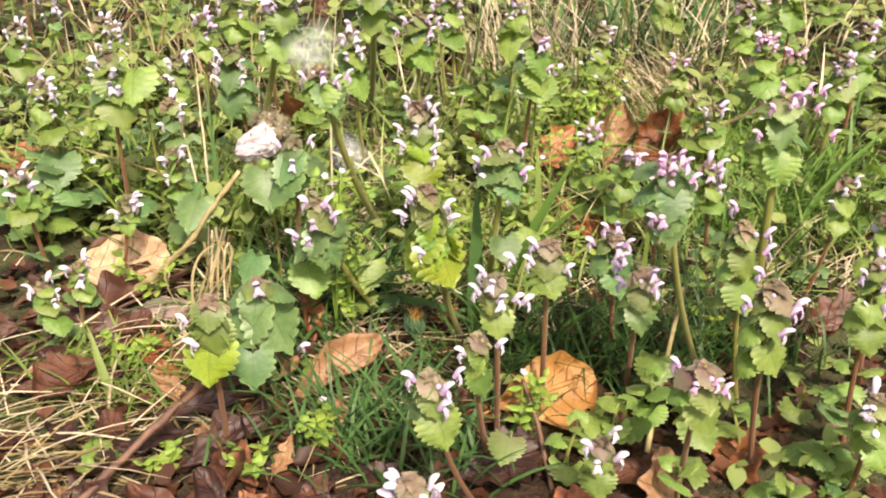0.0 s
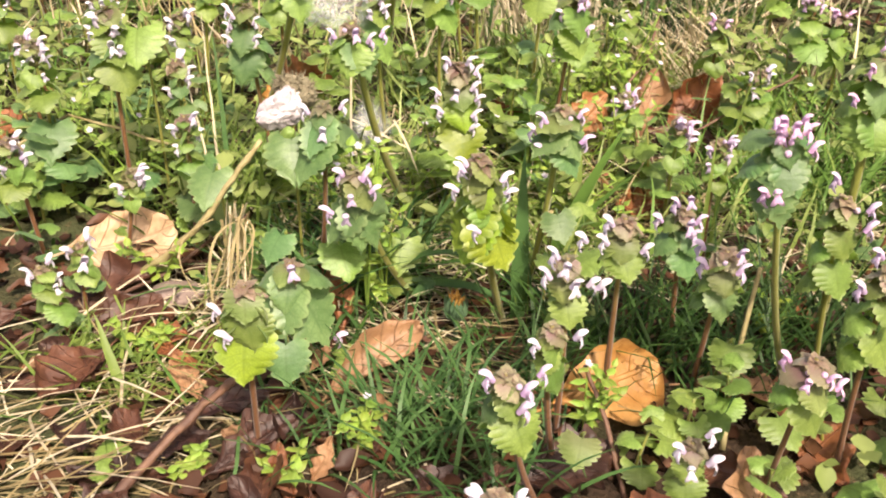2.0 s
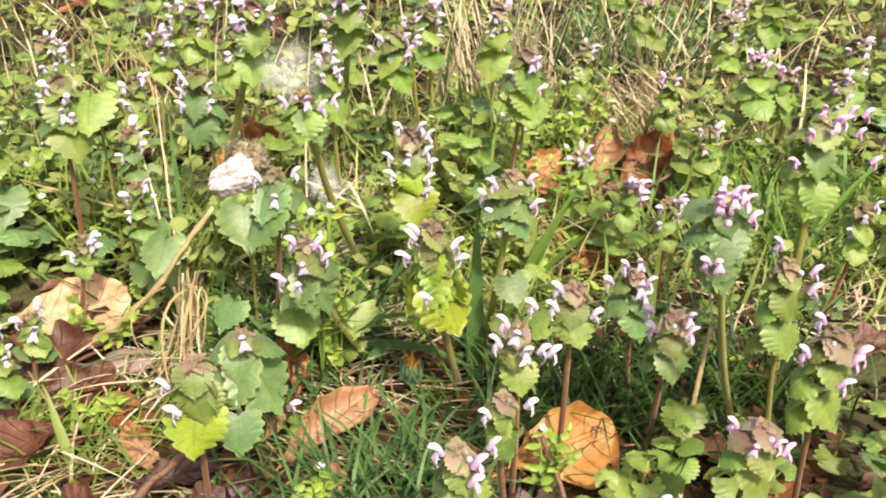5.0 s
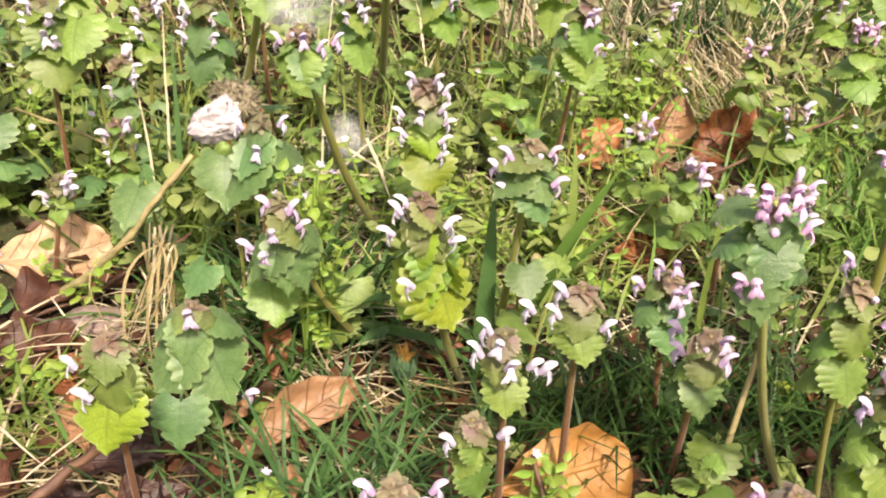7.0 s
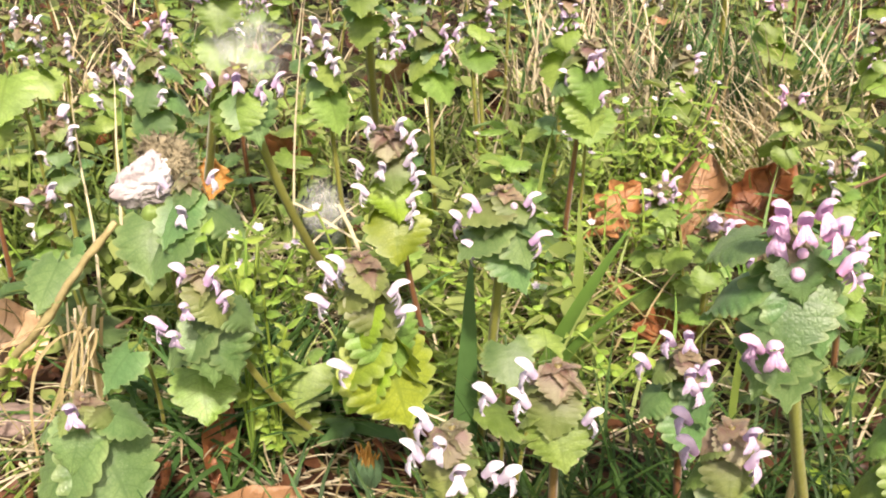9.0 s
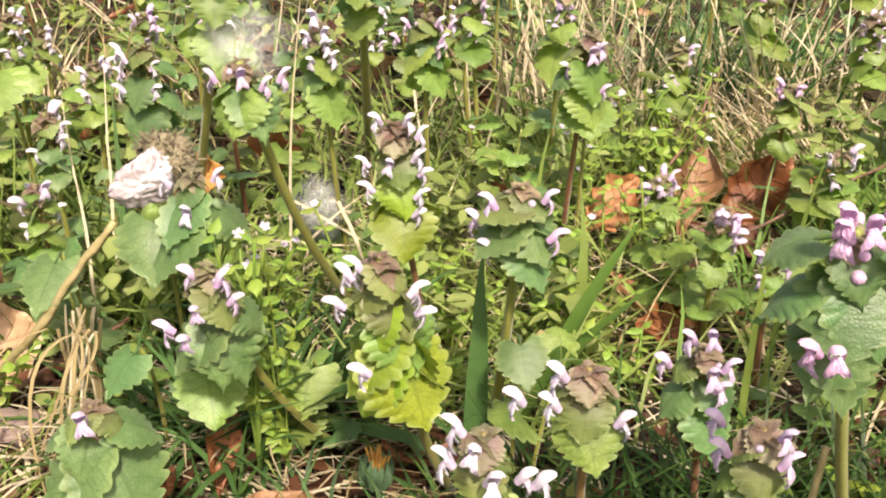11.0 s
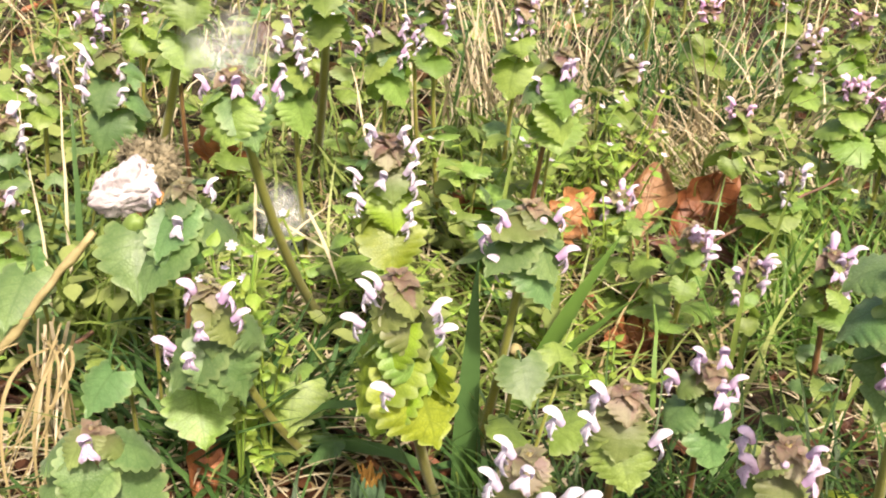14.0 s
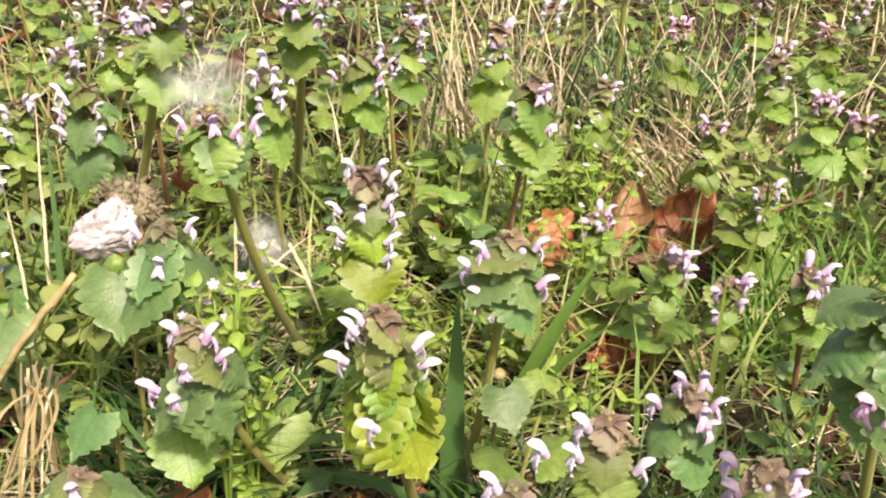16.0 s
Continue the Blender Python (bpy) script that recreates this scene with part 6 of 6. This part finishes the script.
# ---- pale crumpled seed head ----
def wedge_skin(seed):
    """A dried, folded skin: blunt and wide at one end, narrow at the other, with sharp creases."""
    verts, ring, seg = [], 44, 64
    for i in range(ring + 1):
        th = math.pi * i / ring
        for j in range(seg):
            ph = 2 * math.pi * j / seg
            d = Vector((math.sin(th) * math.cos(ph), math.sin(th) * math.sin(ph), math.cos(th)))
            q = Vector((seed, seed * 0.7, 0))
            w = 0.92 + 0.20 * noise.noise(d * 1.4 + q) - 0.30 * (1 - abs(noise.noise(d * 2.6 + q)) * 2.2) ** 3 * 0.6 - 0.10 * (1 - abs(noise.noise(d * 6.5 + q)) * 2) ** 2
            grow = 0.62 + 0.5 * (d.x * 0.5 + 0.5)
            square = 1 / max(abs(d.x), abs(d.z) * 0.95, abs(d.y), 0.6) ** 0.55
            verts.append((d.x * w * 0.0125 * square, d.y * w * 0.0078 * grow, (d.z * w * 0.0098 * grow * square) + 0.002 * d.x))
    return mesh_of("skin", verts, grid_faces(ring + 1, seg, 0, True), M["pale"])


def lump(name, size, tone, seed, rough=0.3, seg=26, ring=18):
    verts = []
    for i in range(ring + 1):
        th = math.pi * i / ring
        for j in range(seg):
            ph = 2 * math.pi * j / seg
            d = Vector((math.sin(th) * math.cos(ph), math.sin(th) * math.sin(ph), math.cos(th)))
            w = 1 + rough * noise.noise(d * 1.7 + Vector((seed, 0, 0))) + rough * 0.5 * abs(noise.noise(d * 4.3 + Vector((0, seed, 0)))) + rough * 0.4 * abs(noise.noise(d * 9 + Vector((0, 0, seed)))) + rough * 0.15 * noise.noise(d * 22)
            verts.append((d.x * w * size[0], d.y * w * size[1], d.z * w * size[2]))
    return mesh_of(name, verts, grid_faces(ring + 1, seg, 0, True), M[tone])


seed_head = thing("withered_seed_head", Matrix.Translation((-0.0875, 0.478, 0.0975)), "crumpled whitish withered seed head on a dead stalk", "seed head")
piece("skin", wedge_skin(3.0), seed_head, pose(0, -0.002, 0, 10, -22, 8))
r = random.Random(77)
h = Heap()
for n in range(1500):
    d = Vector((r.gauss(0, 1), r.gauss(0, 1), r.gauss(0, 1))).normalized()
    p = Vector((d.x * 0.0075, d.y * 0.0055, d.z * 0.0052)) * r.uniform(0.6, 1.0)
    e = p + d * r.uniform(0.0004, 0.0016) + Vector((r.uniform(-1, 1), r.uniform(-1, 1), r.uniform(-1, 1))) * 0.0022
    w = d.cross(Vector((r.uniform(-1, 1), r.uniform(-1, 1), 1))).normalized() * 0.00020
    h.add([p - w, p + w, (p + e) / 2 + w * 1.4, (p + e) / 2 - w * 1.4, e], [(0, 1, 2, 3), (3, 2, 4)])
h.add([Vector(v.co) * 0.9 for v in lump("core", (0.0075, 0.0055, 0.0052), "moss", 8.0, 0.4, 16, 10).vertices], grid_faces(11, 16, 0, True))
piece("mossy_back", h.mesh("mossy_back", M["moss"]), seed_head, pose(0.007, 0.005, 0.007, 0, 25) @ Matrix.Scale(1.35, 4), "brown mossy tuft")
piece("stalk_end", lump("stalk_end", (0.0035, 0.0030, 0.0060), "chick", 5.0, 0.3, 12, 8), seed_head, pose(0.004, -0.008, -0.010, 30, 20), "yellow-green leaf scrap")


# ---- silk ----
def silk(x, y, z, sx, sy, sz, seed, label, sheets=3):
    """Crumpled thin sheets of web, one before the other."""
    ob = thing("cobweb", Matrix.Translation((x, y, z)) @ pose(0, 0, 0, -30), label, "cobweb")
    for layer in range(sheets):
        verts = []
        for i in range(17):
            for k in range(17):
                u, v = i / 8 - 1, k / 8 - 1
                d = Vector((u * 1.6 + seed * 3, v * 1.6, layer * 4.0))
                edge = (1 + 0.45 * noise.noise(d * 1.3)) * (1 - 0.25 * (u * u * v * v))
                verts.append((u * sx * edge, (noise.noise(d) + 0.6 * noise.noise(d * 3)) * sy + layer * 0.003, v * sz * edge + noise.noise(d * 2.2) * sz * 0.3))
        piece("web_sheet", mesh_of("web_sheet", verts, grid_faces(17, 17), M["silk"], [(i / 16, k / 16) for i in range(17) for k in range(17)]), ob)
    return ob


silk(-0.062, 0.522, 0.134, 0.019, 0.008, 0.017, 1, "white felted cobweb draped behind nettle leaves")
silk(-0.050, 0.578, 0.046, 0.014, 0.008, 0.016, 2, "grey-white felted cobweb low between the stems", 7)

# ---- withered dandelion ----
dandelion = thing("dandelion_head", Matrix.Translation((-0.006, 0.436, 0.0)), "closed withered dandelion head with orange-brown florets", "flower")
v, f, u = tube([(0, 0, -0.003), (0.001, 0, 0.004), (0.0, -0.002, 0.010)], [0.0014, 0.0013, 0.0020], 8)
piece("stem", mesh_of("stem", v, f, M["bract"], u), dandelion)
s = leaf_shape(rng, -35, 0.16, 0.0, teeth=0, rows=9, cols=5, notch=0.0, tip=0.7, cup=0.3, wave=0.0)
BRACT = mesh_of("bract", s[0], s[1], M["bract"], s[2])
for q in range(16):
    piece("bract", BRACT, dandelion, pose(0, -0.002, 0.010) @ Matrix.Scale(0.013, 4) @ pose(0, 0, 0, 0, 0, q * 22.5) @ Matrix.Translation((0, 0.15, 0)) @ pose(0, 0, 0, 62 + (q % 2) * 10))
v, f, u = tube([(0, 0, 0.1), (0.02, 0.01, 0.6), (0.06, 0, 1.0)], [0.05, 0.06, 0.02], 4)
FLORET = mesh_of("floret", v, f, M["floret"], u)
for q in range(30):
    a, t = rng.uniform(0, 360), rng.uniform(0.0, 22)
    piece("floret", FLORET, dandelion, pose(0, -0.002, 0.011) @ pose(0, 0, 0, 0, 0, a) @ pose(0, 0, 0, t) @ Matrix.Scale(0.012 * rng.uniform(0.9, 1.25), 4))

# ---- pebble ----
pebble = new("pebble", lump("pebble", (0.013, 0.008, 0.006), "pebble", 2.0, 0.3))
pebble.matrix_basis = pose(-0.143, 0.457, 0.008, 0, 0, 20)
tagged(pebble, "grey-pink flat pebble in the leaf litter", "stone")


# ---- small seed capsule ----
capsule = thing("seed_capsule", Matrix.Translation((0.0500, 0.5160, 0.0)), "small round tan seed capsule on a thin bent stalk", "seed")
v, f, u = tube([(0.012, 0.004, -0.002), (0.008, 0.002, 0.010), (0.003, 0, 0.018), (0, 0, 0.020)], [0.0004] * 4, 5)
piece("stalk", mesh_of("stalk", v, f, M["twig"], u), capsule)
piece("capsule", lump("capsule", (0.0026, 0.0026, 0.0024), "twig", 4.0, 0.1, 14, 10), capsule, pose(-0.001, 0, 0.020))
